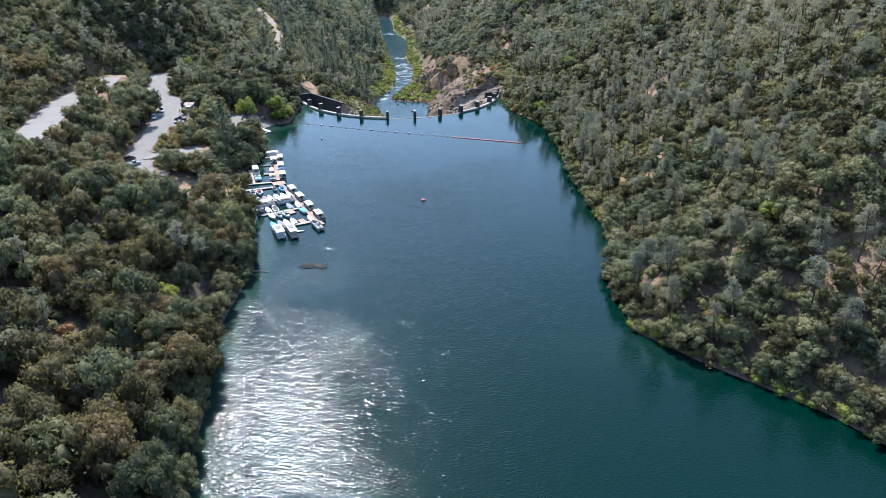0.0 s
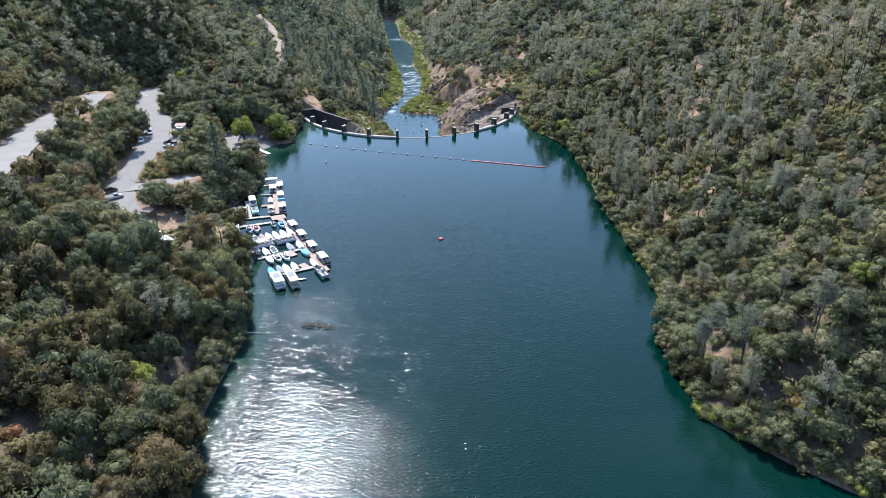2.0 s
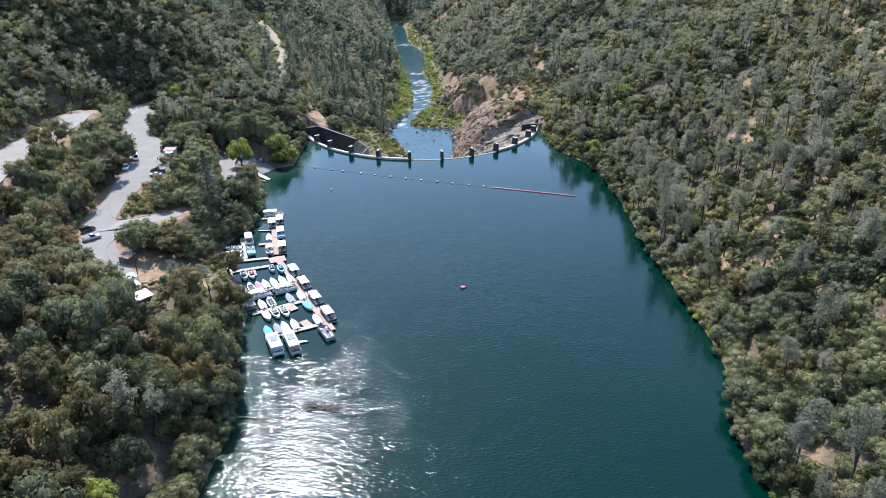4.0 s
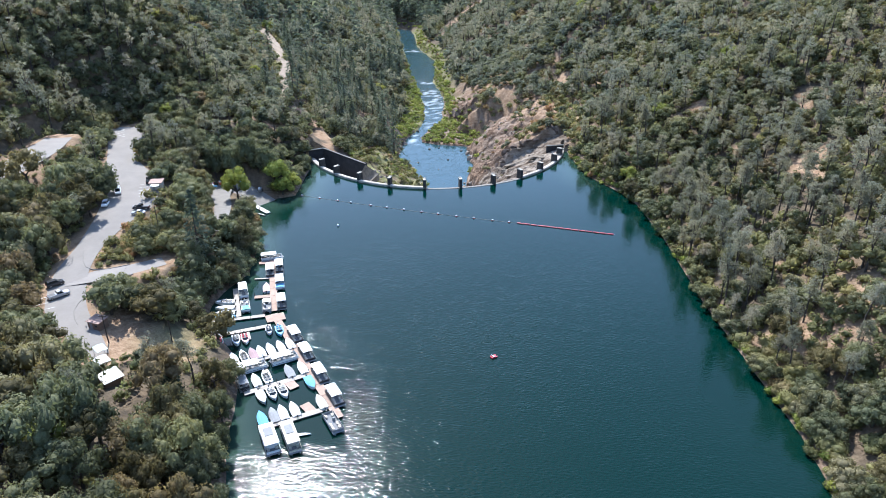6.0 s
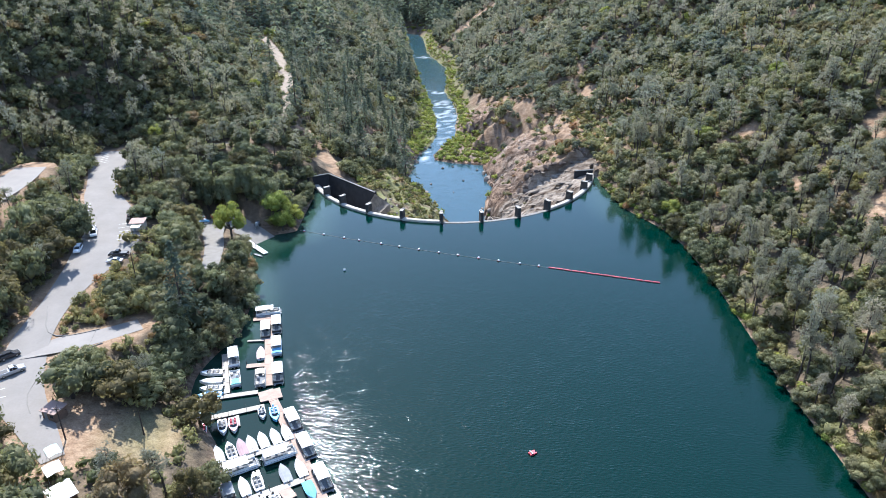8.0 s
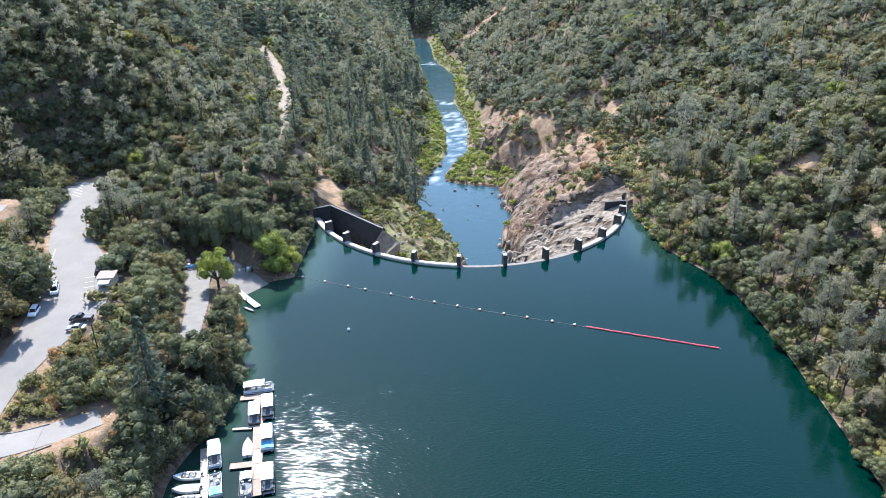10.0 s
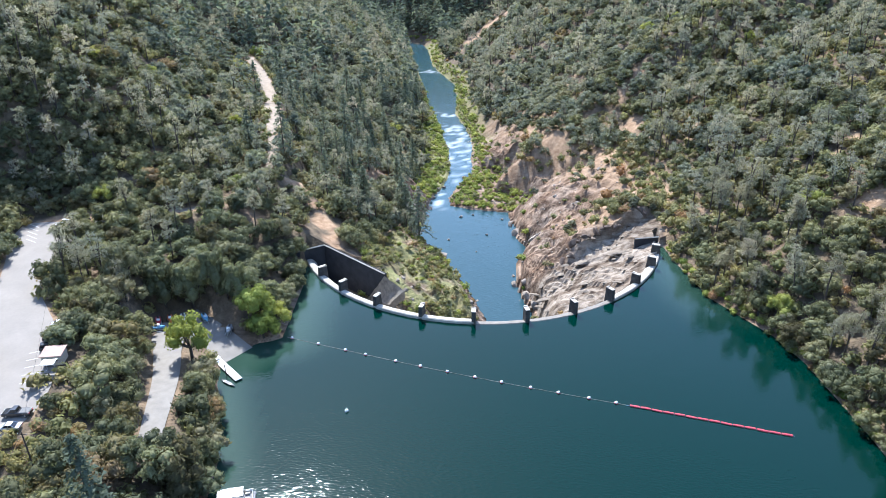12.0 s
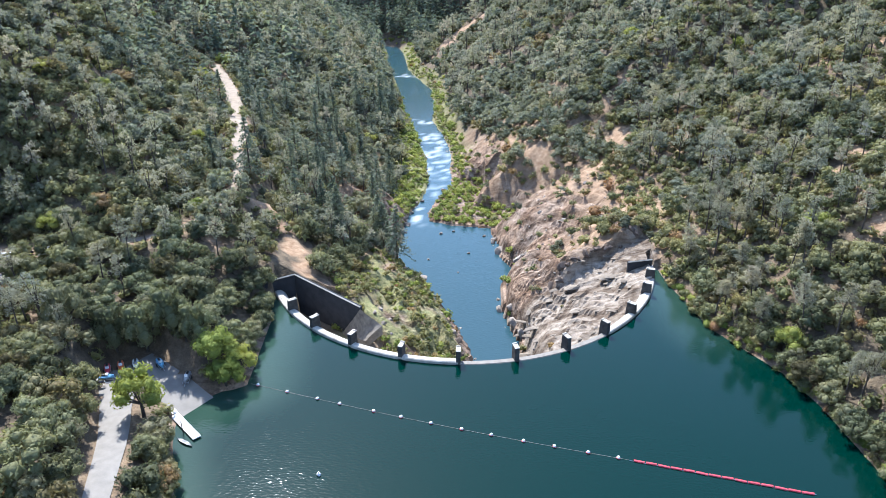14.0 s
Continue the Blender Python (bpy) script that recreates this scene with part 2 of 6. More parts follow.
def water_material(name, deep, shallow, wave, height, rough, still=1.0):
    m, n, l, b = material(name, rough, 0, 0.30)
    b.inputs["IOR"].default_value = 1.33
    near = n.new("ShaderNodeAttribute")
    near.attribute_name = "shoal"
    broken = n.new("ShaderNodeMath")
    broken.operation = "MULTIPLY"
    l.new(near.outputs["Fac"], broken.inputs[0])
    l.new(ramp(n, l, grain(n, l, 0.09, 3), (0.36, (0.45,) * 3), (0.64, (1.0,) * 3)), broken.inputs[1])
    col = blend(n, l, broken.outputs[0], deep, shallow)
    l.new(col, b.inputs["Base Color"])
    geo = n.new("ShaderNodeNewGeometry").outputs["Position"]
    stretch = n.new("ShaderNodeMapping")
    stretch.inputs["Rotation"].default_value = (0, 0, radians(12))
    stretch.inputs["Scale"].default_value = (0.45, 1.0, 1.0)
    l.new(geo, stretch.inputs["Vector"])
    add = n.new("ShaderNodeMath")
    add.operation = "MULTIPLY_ADD"
    l.new(grain(n, l, wave * 0.38, 0, stretch.outputs[0]), add.inputs[0])
    add.inputs[1].default_value = 0.34
    l.new(grain(n, l, wave, 0, stretch.outputs[0]), add.inputs[2])
    # the water lies calmer in the shelter of the dam
    split = n.new("ShaderNodeSeparateXYZ")
    l.new(geo, split.inputs[0])
    calm = n.new("ShaderNodeMapRange")
    for k, v in zip(("From Min", "From Max", "To Min", "To Max"), (275, 345, 1.0, still)):
        calm.inputs[k].default_value = v
    l.new(split.outputs["Y"], calm.inputs["Value"])
    # and rougher up the open lake
    open_lake = n.new("ShaderNodeMapRange")
    for k, v in zip(("From Min", "From Max", "To Min", "To Max"), (90, 250, 1.3, 0.85)):
        open_lake.inputs[k].default_value = v
    l.new(split.outputs["Y"], open_lake.inputs["Value"])
    # smoother under the east bank
    bank = n.new("ShaderNodeMapRange")
    for k, v in zip(("From Min", "From Max", "To Min", "To Max"), (-5, 45, 1.0, 0.4)):
        bank.inputs[k].default_value = v
    l.new(split.outputs["X"], bank.inputs["Value"])
    aside = n.new("ShaderNodeMath")
    aside.operation = "MULTIPLY"
    l.new(open_lake.outputs[0], aside.inputs[0])
    l.new(bank.outputs[0], aside.inputs[1])
    wind = n.new("ShaderNodeMath")
    wind.operation = "MULTIPLY"
    l.new(calm.outputs[0], wind.inputs[0])
    l.new(aside.outputs[0], wind.inputs[1])
    gust = n.new("ShaderNodeMath")
    gust.operation = "MULTIPLY"
    # still water behind the docks
    lee = n.new("ShaderNodeVectorMath")
    lee.operation = "DOT_PRODUCT"
    l.new(geo, lee.inputs[0])
    lee.inputs[1].default_value = (0.888, 0.46, 0)
    sides = []
    for source, a, c, lo, hi in ((lee.outputs["Value"], 58.5, 61.5, 0.1, 1.0), (split.outputs["Y"], 222, 232, 1.0, 0.0)):
        side = n.new("ShaderNodeMapRange")
        for k, v in zip(("From Min", "From Max", "To Min", "To Max"), (a, c, lo, hi)):
            side.inputs[k].default_value = v
        l.new(source, side.inputs["Value"])
        sides.append(side.outputs[0])
    shelter = n.new("ShaderNodeMath")
    shelter.operation = "MAXIMUM"
    l.new(sides[0], shelter.inputs[0])
    l.new(sides[1], shelter.inputs[1])
    lull = n.new("ShaderNodeMath")
    lull.operation = "MULTIPLY"
    l.new(wind.outputs[0], lull.inputs[0])
    l.new(shelter.outputs[0], lull.inputs[1])
    l.new(lull.outputs[0], gust.inputs[0])
    l.new(ramp(n, l, grain(n, l, 40.0, 2), (0.35, (0.7,) * 3), (0.65, (1.15,) * 3)), gust.inputs[1])
    # cat's-paws: patches of steeper ripples
    paw = n.new("ShaderNodeMath")
    paw.operation = "MULTIPLY"
    l.new(gust.outputs[0], paw.inputs[0])
    l.new(ramp(n, l, grain(n, l, 4.5, 3), (0.30, (0.6,) * 3), (0.55, (0.95,) * 3), (0.72, (1.4,) * 3)), paw.inputs[1])
    waves = n.new("ShaderNodeMath")
    waves.operation = "MULTIPLY"
    l.new(add.outputs[0], waves.inputs[0])
    l.new(paw.outputs[0], waves.inputs[1])
    bump(n, l, b, waves.outputs[0], 1.0, height)
    return m


LAKE = water_material("lake_water", (0.0003, 0.0120, 0.0088), (0.034, 0.062, 0.045), 0.50, 0.110, 0.075, 0.28)
RIVER = water_material("river_water", (0.020, 0.046, 0.056), (0.42, 0.46, 0.48), 0.7, 0.06, 0.10)
CONCRETE = plain("weathered_concrete", (0.40, 0.365, 0.31), 0.85, 0, 1.6, 0.32, 0.2, 0.02)
# retaining walls: shade on their unlit faces is put into the near-black base
SHADED_CONCRETE = plain("stained_shaded_concrete", (0.040, 0.040, 0.043), 0.9, 0, 2.5, 0.35, 0.2, 0.02)
# stained pier concrete, its base darkened further to carry the piers' shade
PIER = plain("pier_concrete", (0.075, 0.068, 0.061), 0.9, 0, 1.2, 0.45, 0.2, 0.02)
ASPHALT = plain("sunbleached_asphalt", (0.235, 0.212, 0.186), 0.92, 0, 5.0, 0.12, 0.2, 0.004)
DIRT = plain("dirt_track", (0.28, 0.225, 0.17), 0.95, 0, 2.0, 0.2, 0.1, 0.02)
PALE = plain("pale_concrete", (0.205, 0.188, 0.165), 0.9, 0, 2.0, 0.15, 0.2, 0.004)

# ---- the lie of the land ----
LEFT_SHORE = [(-40, -4000), (-35, -50), (-45, 60), (-51, 100), (-59, 133), (-67, 160), (-69, 194), (-74, 215), (-83, 237), (-93, 253), (-105, 267),
              (-110, 277), (-108, 287), (-102, 308), (-106, 330), (-112, 345), (-119, 359), (-115, 375), (-107, 381), (-108, 392), (-110, 415), (-113, 428)]
RIGHT_SHORE = [(600, -4000), (420, -200), (300, 0), (140, 95), (99, 126), (90, 137), (67, 155), (52, 169), (48, 199), (53, 225), (53, 240), (46, 300),
               (43, 350), (39, 380), (35, 393), (22, 415), (17, 439), (15, 453)]
LEFT_BANK = [(-48, 390), (-50, 440), (-59, 464), (-75, 495), (-85, 511), (-85, 540), (-84, 564), (-80, 590), (-78, 606), (-82, 646), (-93, 708), (-111, 779), (-129, 872),
             (-152, 983), (-164, 1060), (-230, 1100), (-420, 1150)]
RIGHT_BANK = [(-30, 390), (-31, 446), (-37, 467), (-37, 488), (-31, 505), (-38, 519), (-41, 548), (-62, 551), (-74, 556), (-71, 580), (-64, 606), (-66, 658), (-76, 715), (-84, 745), (-87, 789),
              (-93, 850), (-123, 938), (-139, 1035), (-150, 1075), (-225, 1125), (-420, 1180)]
RIVER_Z = -28.0


def arc_through(a, b, c):
    d = 2 * (a[0] * (b[1] - c[1]) + b[0] * (c[1] - a[1]) + c[0] * (a[1] - b[1]))
    s = [p[0] ** 2 + p[1] ** 2 for p in (a, b, c)]
    ux = (s[0] * (b[1] - c[1]) + s[1] * (c[1] - a[1]) + s[2] * (a[1] - b[1])) / d
    uy = (s[0] * (c[0] - b[0]) + s[1] * (a[0] - c[0]) + s[2] * (b[0] - a[0])) / d
    return ux, uy, math.hypot(a[0] - ux, a[1] - uy)


# the dam's crest, an arch that bows upstream
DAM_X, DAM_Y, DAM_R = arc_through((-112, 427), (-47, 393), (13.5, 452))
DAM_A0, DAM_A1 = math.atan2(427 - DAM_Y, -112 - DAM_X), math.atan2(452 - DAM_Y, 13.5 - DAM_X)
if DAM_A1 < DAM_A0:
    DAM_A1 += 2 * math.pi


def on_dam(u, off=0.0):
    """Plan of the crest: u from 0 at the west end to 1, off metres downstream of its upstream face."""
    a = DAM_A0 + u * (DAM_A1 - DAM_A0)
    return DAM_X + (DAM_R - off) * math.cos(a), DAM_Y + (DAM_R - off) * math.sin(a)


DAM_LINE = [on_dam(i / 40) for i in range(41)]

ROAD = [(-117, 245, 9.2), (-124, 251.5, 9.5), (-137.5, 263, 10.5), (-147, 282, 11.8), (-149.5, 297, 13.2), (-150.5, 312, 15), (-150.5, 327, 16.4),
        (-155.5, 341, 17.1), (-163, 353, 17.7), (-173.5, 365, 18.2), (-181, 379, 18.6), (-190, 404, 19.4), (-192, 414, 19.8)]
ROAD_HALF = [2.2, 3.4, 5.2, 5.2, 4.2, 6.2, 9.4, 8.6, 7.2, 6.2, 5.0, 10.0, 10.5]
LOOP = [(-146, 279, 11.4), (-140.5, 280.4, 11.6), (-134, 282.5, 12.0), (-128, 286.2, 12.4), (-122, 292, 12.2)]
UPPER = [(-203, 372, 26.5), (-200, 356, 26.3), (-198, 340, 26.4), (-196, 320, 26.8), (-188, 290, 27.2), (-177, 262, 27.8), (-170, 240, 28.5)]
BACK = [(-190, 418, 19.6), (-178, 422, 19.5), (-160, 425, 19.5), (-150, 430, 19.5), (-141, 445, 19), (-138, 468, 20), (-142, 490, 22), (-146, 505, 25), (-163, 551, 28),
        (-186, 606, 30), (-204, 636, 34)]
LANE = [(-117, 322, 9), (-122, 338, 8.5), (-127, 352, 6.5), (-134, 366, 4.6), (-140, 381, 3.8)]
SLIP = [(-138, 384.5, 3.7), (-128, 378.5, 2.6), (-120, 373.5, 0.9), (-108, 366, -2.5)]
LAWN = [(-120, 257, 9.2), (-110, 255, 7.6), (-102, 254, 5)]
TRAIL = [(-138, 468, 20), (-127, 470, 14.5), (-120, 465, 9), (-112, 451, 6), (-105, 442, 4.5)]
WAYS = [(UPPER, 7.2, 12), (BACK, 1.7, 12), (ROAD, 5.5, 40), (LOOP, 4.6, 10), (LAWN, 6.0, 8), (LANE, 3.6, 7), (SLIP, 5.2, 6), (TRAIL, 0.6, 5)]


# bare patches of tan soil: along the gorge, on the east slope, on the west slope
GORGE_SCARS = [(67, 608, 3), (27, 608, 5), (16, 595, 5), (52, 578, 3), (19, 571, 8), (12, 585, 5), (22, 555, 5), (-18, 585, 7), (-20, 610, 5), (4, 549, 6), (36, 531, 4),
               (19, 489, 4), (19, 513, 3), (-3, 685, 3), (20, 650, 4), (-90, 936, 8), (-83, 944, 10), (-75, 949, 11), (-66, 954, 10), (-57, 961, 9), (-50, 962, 7), (-18, 550, 8), (0, 520, 9)]
EAST_SCARS = [(79, 470, 4), (68, 426, 4), (72, 463, 3), (106, 392, 7), (90, 351, 7), (95, 355, 5), (67, 303, 2), (77, 383, 4), (88, 440, 3), (139, 381, 5), (136, 357, 5),
              (87, 342, 4), (103, 396, 5), (98, 291, 3), (79, 275, 4), (78, 255, 3), (111, 272, 3), (60, 189, 3), (55, 194, 2), (150, 346, 5)]
WEST_SCARS = [(-171, 463, 4), (-173, 451, 3), (-192, 515, 4), (-187, 529, 3), (-216, 525, 4), (-241, 544, 3), (-125, 470, 4), (-119.5, 464, 3), (-112, 451, 4), (-106, 440, 4), (-131, 436, 3), (-125, 435, 3)]
SCARS = GORGE_SCARS + EAST_SCARS + WEST_SCARS


HOLLOW = [(-180, 348, 18), (-176, 325, 18.5), (-169, 298, 18.5), (-159, 272, 16.5)]     # low ground below the upper road


def plan_x(y, line):
    return np.interp(y, [p[1] for p in line], [p[0] for p in line])


def slab_at(x, y):
    """1 on the smooth pale rock slab below the dam's east end, 0 elsewhere."""
    edge = y - 458 - 0.42 * (x + 18) + 5 * wander(x, y, 11, 57)
    return (x > plan_x(y, RIGHT_BANK)) * (x < 16) * (y > 396) * (1 - fade(-3, 5, edge))


def land(x, y):
    """Height of the ground."""
    x, y = np.asarray(x, float), np.asarray(y, float)
    rough = wander(x, y, 120, 1) * 0.16 + wander(x, y, 45, 2) * 0.10
    xl, xr = plan_x(y, LEFT_SHORE), plan_x(y, RIGHT_SHORE)
    dl, dr = reach(x, y, LEFT_SHORE)[0], reach(x, y, RIGHT_SHORE)[0]
    lake = np.where(x < xl, np.minimum(dl, 12) * 0.62 + np.minimum(np.maximum(dl - 12, 0), 63) * (0.41 - 0.10 * fade(200, 240, y)) + np.maximum(dl - 75, 0) * 0.54,
                    np.where(x > xr, np.minimum(dr, 6) * 0.5 + np.maximum(dr - 6, 0) * 0.69, -np.minimum(np.minimum(dl, dr) * 0.5, 14)))
    lake = lake + np.where(lake > 0, rough * np.minimum(lake, 40), 0)
    bl, br = plan_x(y, LEFT_BANK) + 2.5 * wander(y, y * 0 + 3, 14, 61), plan_x(y, RIGHT_BANK) + 2.5 * wander(y, y * 0 + 9, 14, 62)
    el, er = reach(x, y, LEFT_BANK)[0], reach(x, y, RIGHT_BANK)[0]
    inside = (x > bl) & (x < br)
    flat_l = 19 * fade(562, 585, y) * (1 - fade(700, 745, y))
    flat_r = 1 + 19 * fade(546, 553, y) * (1 - fade(598, 620, y))
    el = np.maximum(el - flat_l, 0) + 0.05 * np.minimum(el, flat_l)
    er = np.minimum(er, np.maximum(er - flat_r, 0) * 1.7 + 0.08 * np.minimum(er, flat_r))
    el, er = np.where(inside, el, el + 0.9), np.where(inside, er, er + 0.9)
    right = np.minimum(er, 12) * (1.25 - 0.6 * fade(500, 580, y)) + np.maximum(er - 12, 0) * (0.51 + 0.07 * fade(500, 580, y) + 0.12 * fade(580, 640, y))
    right = np.where(er < 12, np.minimum(right, np.minimum(er, 12) * 1.25) + 4 * np.sin(np.clip(er / 12, 0, 1) * math.pi) * (1 - fade(470, 500, y)), right)
    left = np.minimum(el, 10) * 1.0 + np.maximum(el - 10, 0) * (0.52 + 0.10 * fade(580, 680, y))
    gorge = np.where(inside, -np.minimum(np.minimum(el, er) * 0.4, 2), np.where(x <= bl, left, right))
    gorge = gorge + np.where(gorge > 0, rough * np.minimum(gorge, 50) + wander(x, y, 9, 5) * np.minimum(gorge, 6) * 0.16, 0) + RIVER_Z
    gorge = RIVER_Z + (gorge - RIVER_Z) * (1 - 0.85 * fade(985, 1030, y) * (1 - fade(1070, 1140, y)) * fade(-135, -95, x)) + 25 * fade(1090, 1200, y) * fade(10, 60, er)
    ang = np.arctan2(y - DAM_Y, x - DAM_X)
    rad = np.hypot(x - DAM_X, y - DAM_Y)
    across = (x > -113) & (x < 14)
    below = np.where(across, ((rad < DAM_R - 1.0) | (y > DAM_Y)).astype(float), 0.0)
    yd = np.interp(x, [-113, 14], [428, 453])
    soft = fade(-14, 14, y - yd + np.where(x < -113, 8, 8))
    edge = np.where(x < -113, fade(0, 10, -113 - x), fade(0, 10, x - 14))
    below = np.where(across, below, soft * edge + (1 - edge) * (y > yd))
    h = lake * (1 - below) + gorge * below
    # broken rock on the gorge's sides, and the pit behind the west end of the dam
    craggy = below * (1 - fade(30, 60, np.minimum(el, er))) * fade(0.3, 5.0, gorge - RIVER_Z) * (1 - fade(560, 760, y))
    wx, wy = x + 4 * wander(x, y, 11, 53), y + 4 * wander(x, y, 11, 54)
    ridge = 1 - np.abs(wander(wx + 0.7 * wy, wy * 0.5, 15, 51, 2)) * 2.4
    ridge2 = 1 - np.abs(wander(wx + 0.6 * wy, wy * 0.6, 5.5, 52, 2)) * 2.4
    slab = slab_at(x, y)
    h = h + craggy * (2.2 * ridge + 1.7 * ridge2) * (1 - 0.72 * slab)
    bed = 0.45 * wx + 0.9 * wy
    broken = fade(-0.2, 0.35, wander(x, y, 9, 64))
    ledge = (bed / 7.5 + 2.4 * wander(x, y, 17, 58)) % 1.0
    crack = ((0.9 * wx - 0.5 * wy) / 11 + 2.2 * wander(x, y, 14, 60)) % 1.0
    h = h + craggy * (0.35 + 0.65 * slab) * ((1.0 * (1 - ledge) ** 1.5 + 0.7 * (1 - crack) ** 2) * broken + 0.6 * wander(wx, wy, 4.5, 59, 3))
    # a dark crag behind the slab, and the steep hill west of the dirt track
    ahead = (y - 457 - 0.46 * (x + 18)) * 0.91 + 2.6 * wander(x, y, 7, 56)
    h = h + below * fade(-24, -14, x) * (1 - fade(10, 18, x)) * 4.6 * fade(-1.0, 1.6, ahead) * (1 - fade(6, 20, ahead))
    h = h + 21 * fade(2, 75, reach(x, y, BACK)[0]) * (x < np.interp(y, [420, 430, 445, 468, 505, 551, 610], [-178, -150, -141, -138, -146, -162, -182])) * fade(422, 478, y) * (1 - fade(560, 640, y))
    pit = fade(-6, -1, DAM_R - 1 - rad) * (1 - fade(15, 21, DAM_R - rad)) * (1 - fade(-86, -76, x)) * (x > -114) * (y < 434)
    h = np.where(pit > 0, h * (1 - pit) + np.minimum(h, -9.0) * pit, h)
    h = np.minimum(h, 190 + 40 * wander(x, y, 300, 7))
    for line, half, reachout in [(HOLLOW, 6, 18)] + WAYS:
        d, z = reach(x, y, line)
        w = 1 - fade(half + 0.5, half + reachout, d)
        h = h * (1 - w) + (z - 0.12) * w
    for line, half, _ in [w for w in WAYS if w[0] is not ROAD] + [(ROAD, 0, 0)]:
        d, z = reach(x, y, line)
        if line is ROAD:
            half = reach(x, y, [(a[0], a[1], k) for a, k in zip(ROAD, ROAD_HALF)])[1]
        w = 1 - fade(half + 0.6, half + 3.5, d)
        h = h * (1 - w) + (z - 0.12) * w
    return h


def axis(lo, hi, step, far, fine0, fine1):
    core = np.concatenate([np.arange(lo, fine0, step), np.arange(fine0, fine1, step / 3), np.arange(fine1, hi + step, step)])
    grow = step * 1.35 ** np.arange(1, 60)
    out = np.cumsum(grow)
    out = out[out < far]
    return np.concatenate([(lo - out)[::-1], core, core[-1] + out])


def build_land():
    ax, ay = axis(-330, 260, 3.0, 3500, -120, 39), axis(-30, 1140, 3.0, 3500, 390, 570)
    gx, gy = np.meshgrid(ax, ay)
    gz = land(gx, gy)
    nx, ny = len(ax), len(ay)
    idx = np.arange(nx * ny).reshape(ny, nx)
    quads = np.stack([idx[:-1, :-1], idx[:-1, 1:], idx[1:, 1:], idx[1:, :-1]], -1).reshape(-1, 4)
    ob = sheet("ground", np.stack([gx, gy, gz], -1).reshape(-1, 3), quads, [GROUND], smooth=True)
    x, y, z = gx.ravel(), gy.ravel(), gz.ravel()
    soil = fade(0.3, 0.6, wander(x, y, 34, 11)) * 0.8 + fade(0.1, 0.5, wander(x, y, 12, 12)) * 0.3
    for line, half, _ in WAYS:
        rim = 0.3 if line in (LANE, SLIP) else 1.0
        soil = np.maximum(soil, 0.95 * rim * (1 - fade(half + 0.5, half + 0.6 + 2.0 * rim, reach(x, y, line)[0] + 3 * rim * wander(x, y, 9, 18))))
    er, el = reach(x, y, RIGHT_BANK)[0], reach(x, y, LEFT_BANK)[0]
    rock = (1 - fade(16, 46, er + 14 * wander(x, y, 18, 14))) * fade(395, 415, y) * fade(-1.5, 0.5, z - RIVER_Z) * (1 - fade(620, 700, y) * 0.85)
    rock = np.maximum(rock, (1 - fade(10, 34, el + 10 * wander(x, y, 14, 15))) * fade(395, 415, y) * (1 - fade(580, 660, y)))
    rock = np.maximum(rock, slab_at(x, y))
    rock = np.maximum(rock, 0.7 * (1 - fade(0.6, 2.5, np.abs(z))) * (y < 450))
    soil = np.maximum(soil, 0.9 * (1 - fade(40, 75, er + 26 * wander(x, y, 26, 16))) * fade(440, 470, y) * (1 - fade(620, 720, y)))
    west = x < plan_x(y, LEFT_BANK) + 3
    green = west * fade(400, 410, y) * (1 - fade(470, 500, y)) * fade(-96, -84, x) * fade(-0.35, 0.25, wander(x, y, 7, 81)) * fade(-23, -18, z) * 0.8
    green = np.maximum(green, west * fade(560, 585, y) * (1 - fade(720, 750, y)) * (1 - fade(20, 32, el)) * 0.8)
    green = np.maximum(green, fade(612, 650, y) * (y < 1060) * (1 - fade(8, 15, np.minimum(er, el) + 5 * wander(x, y, 13, 84))) * (0.25 + 0.3 * fade(690, 740, y)))
    green = np.maximum(green, 0.5 * (1 - fade(0, 14, np.hypot(x + 104, y - 256))) * (y > 200))
    for cx, cy, r in SCARS:
        soil = np.maximum(soil, 1 - fade(r * 0.6, r * 1.2, np.hypot(x - cx, y - cy) + 4 * wander(x, y, 8, 17)))
    for name, v in (("soil", soil), ("rock", rock), ("green", green), ("slab", slab_at(x, y))):
        a = ob.data.attributes.new(name, "FLOAT", "POINT")
        a.data.foreach_set("value", np.clip(v, 0, 1).astype(np.float32))
    hard = np.clip(rock, 0, 1)[quads].mean(1) > 0.45
    ob.data.polygons.foreach_set("use_smooth", ~hard)
    return tagged(ob, "dry wooded hillsides of tan soil and rock", "hillside", kind="structure")


build_land()


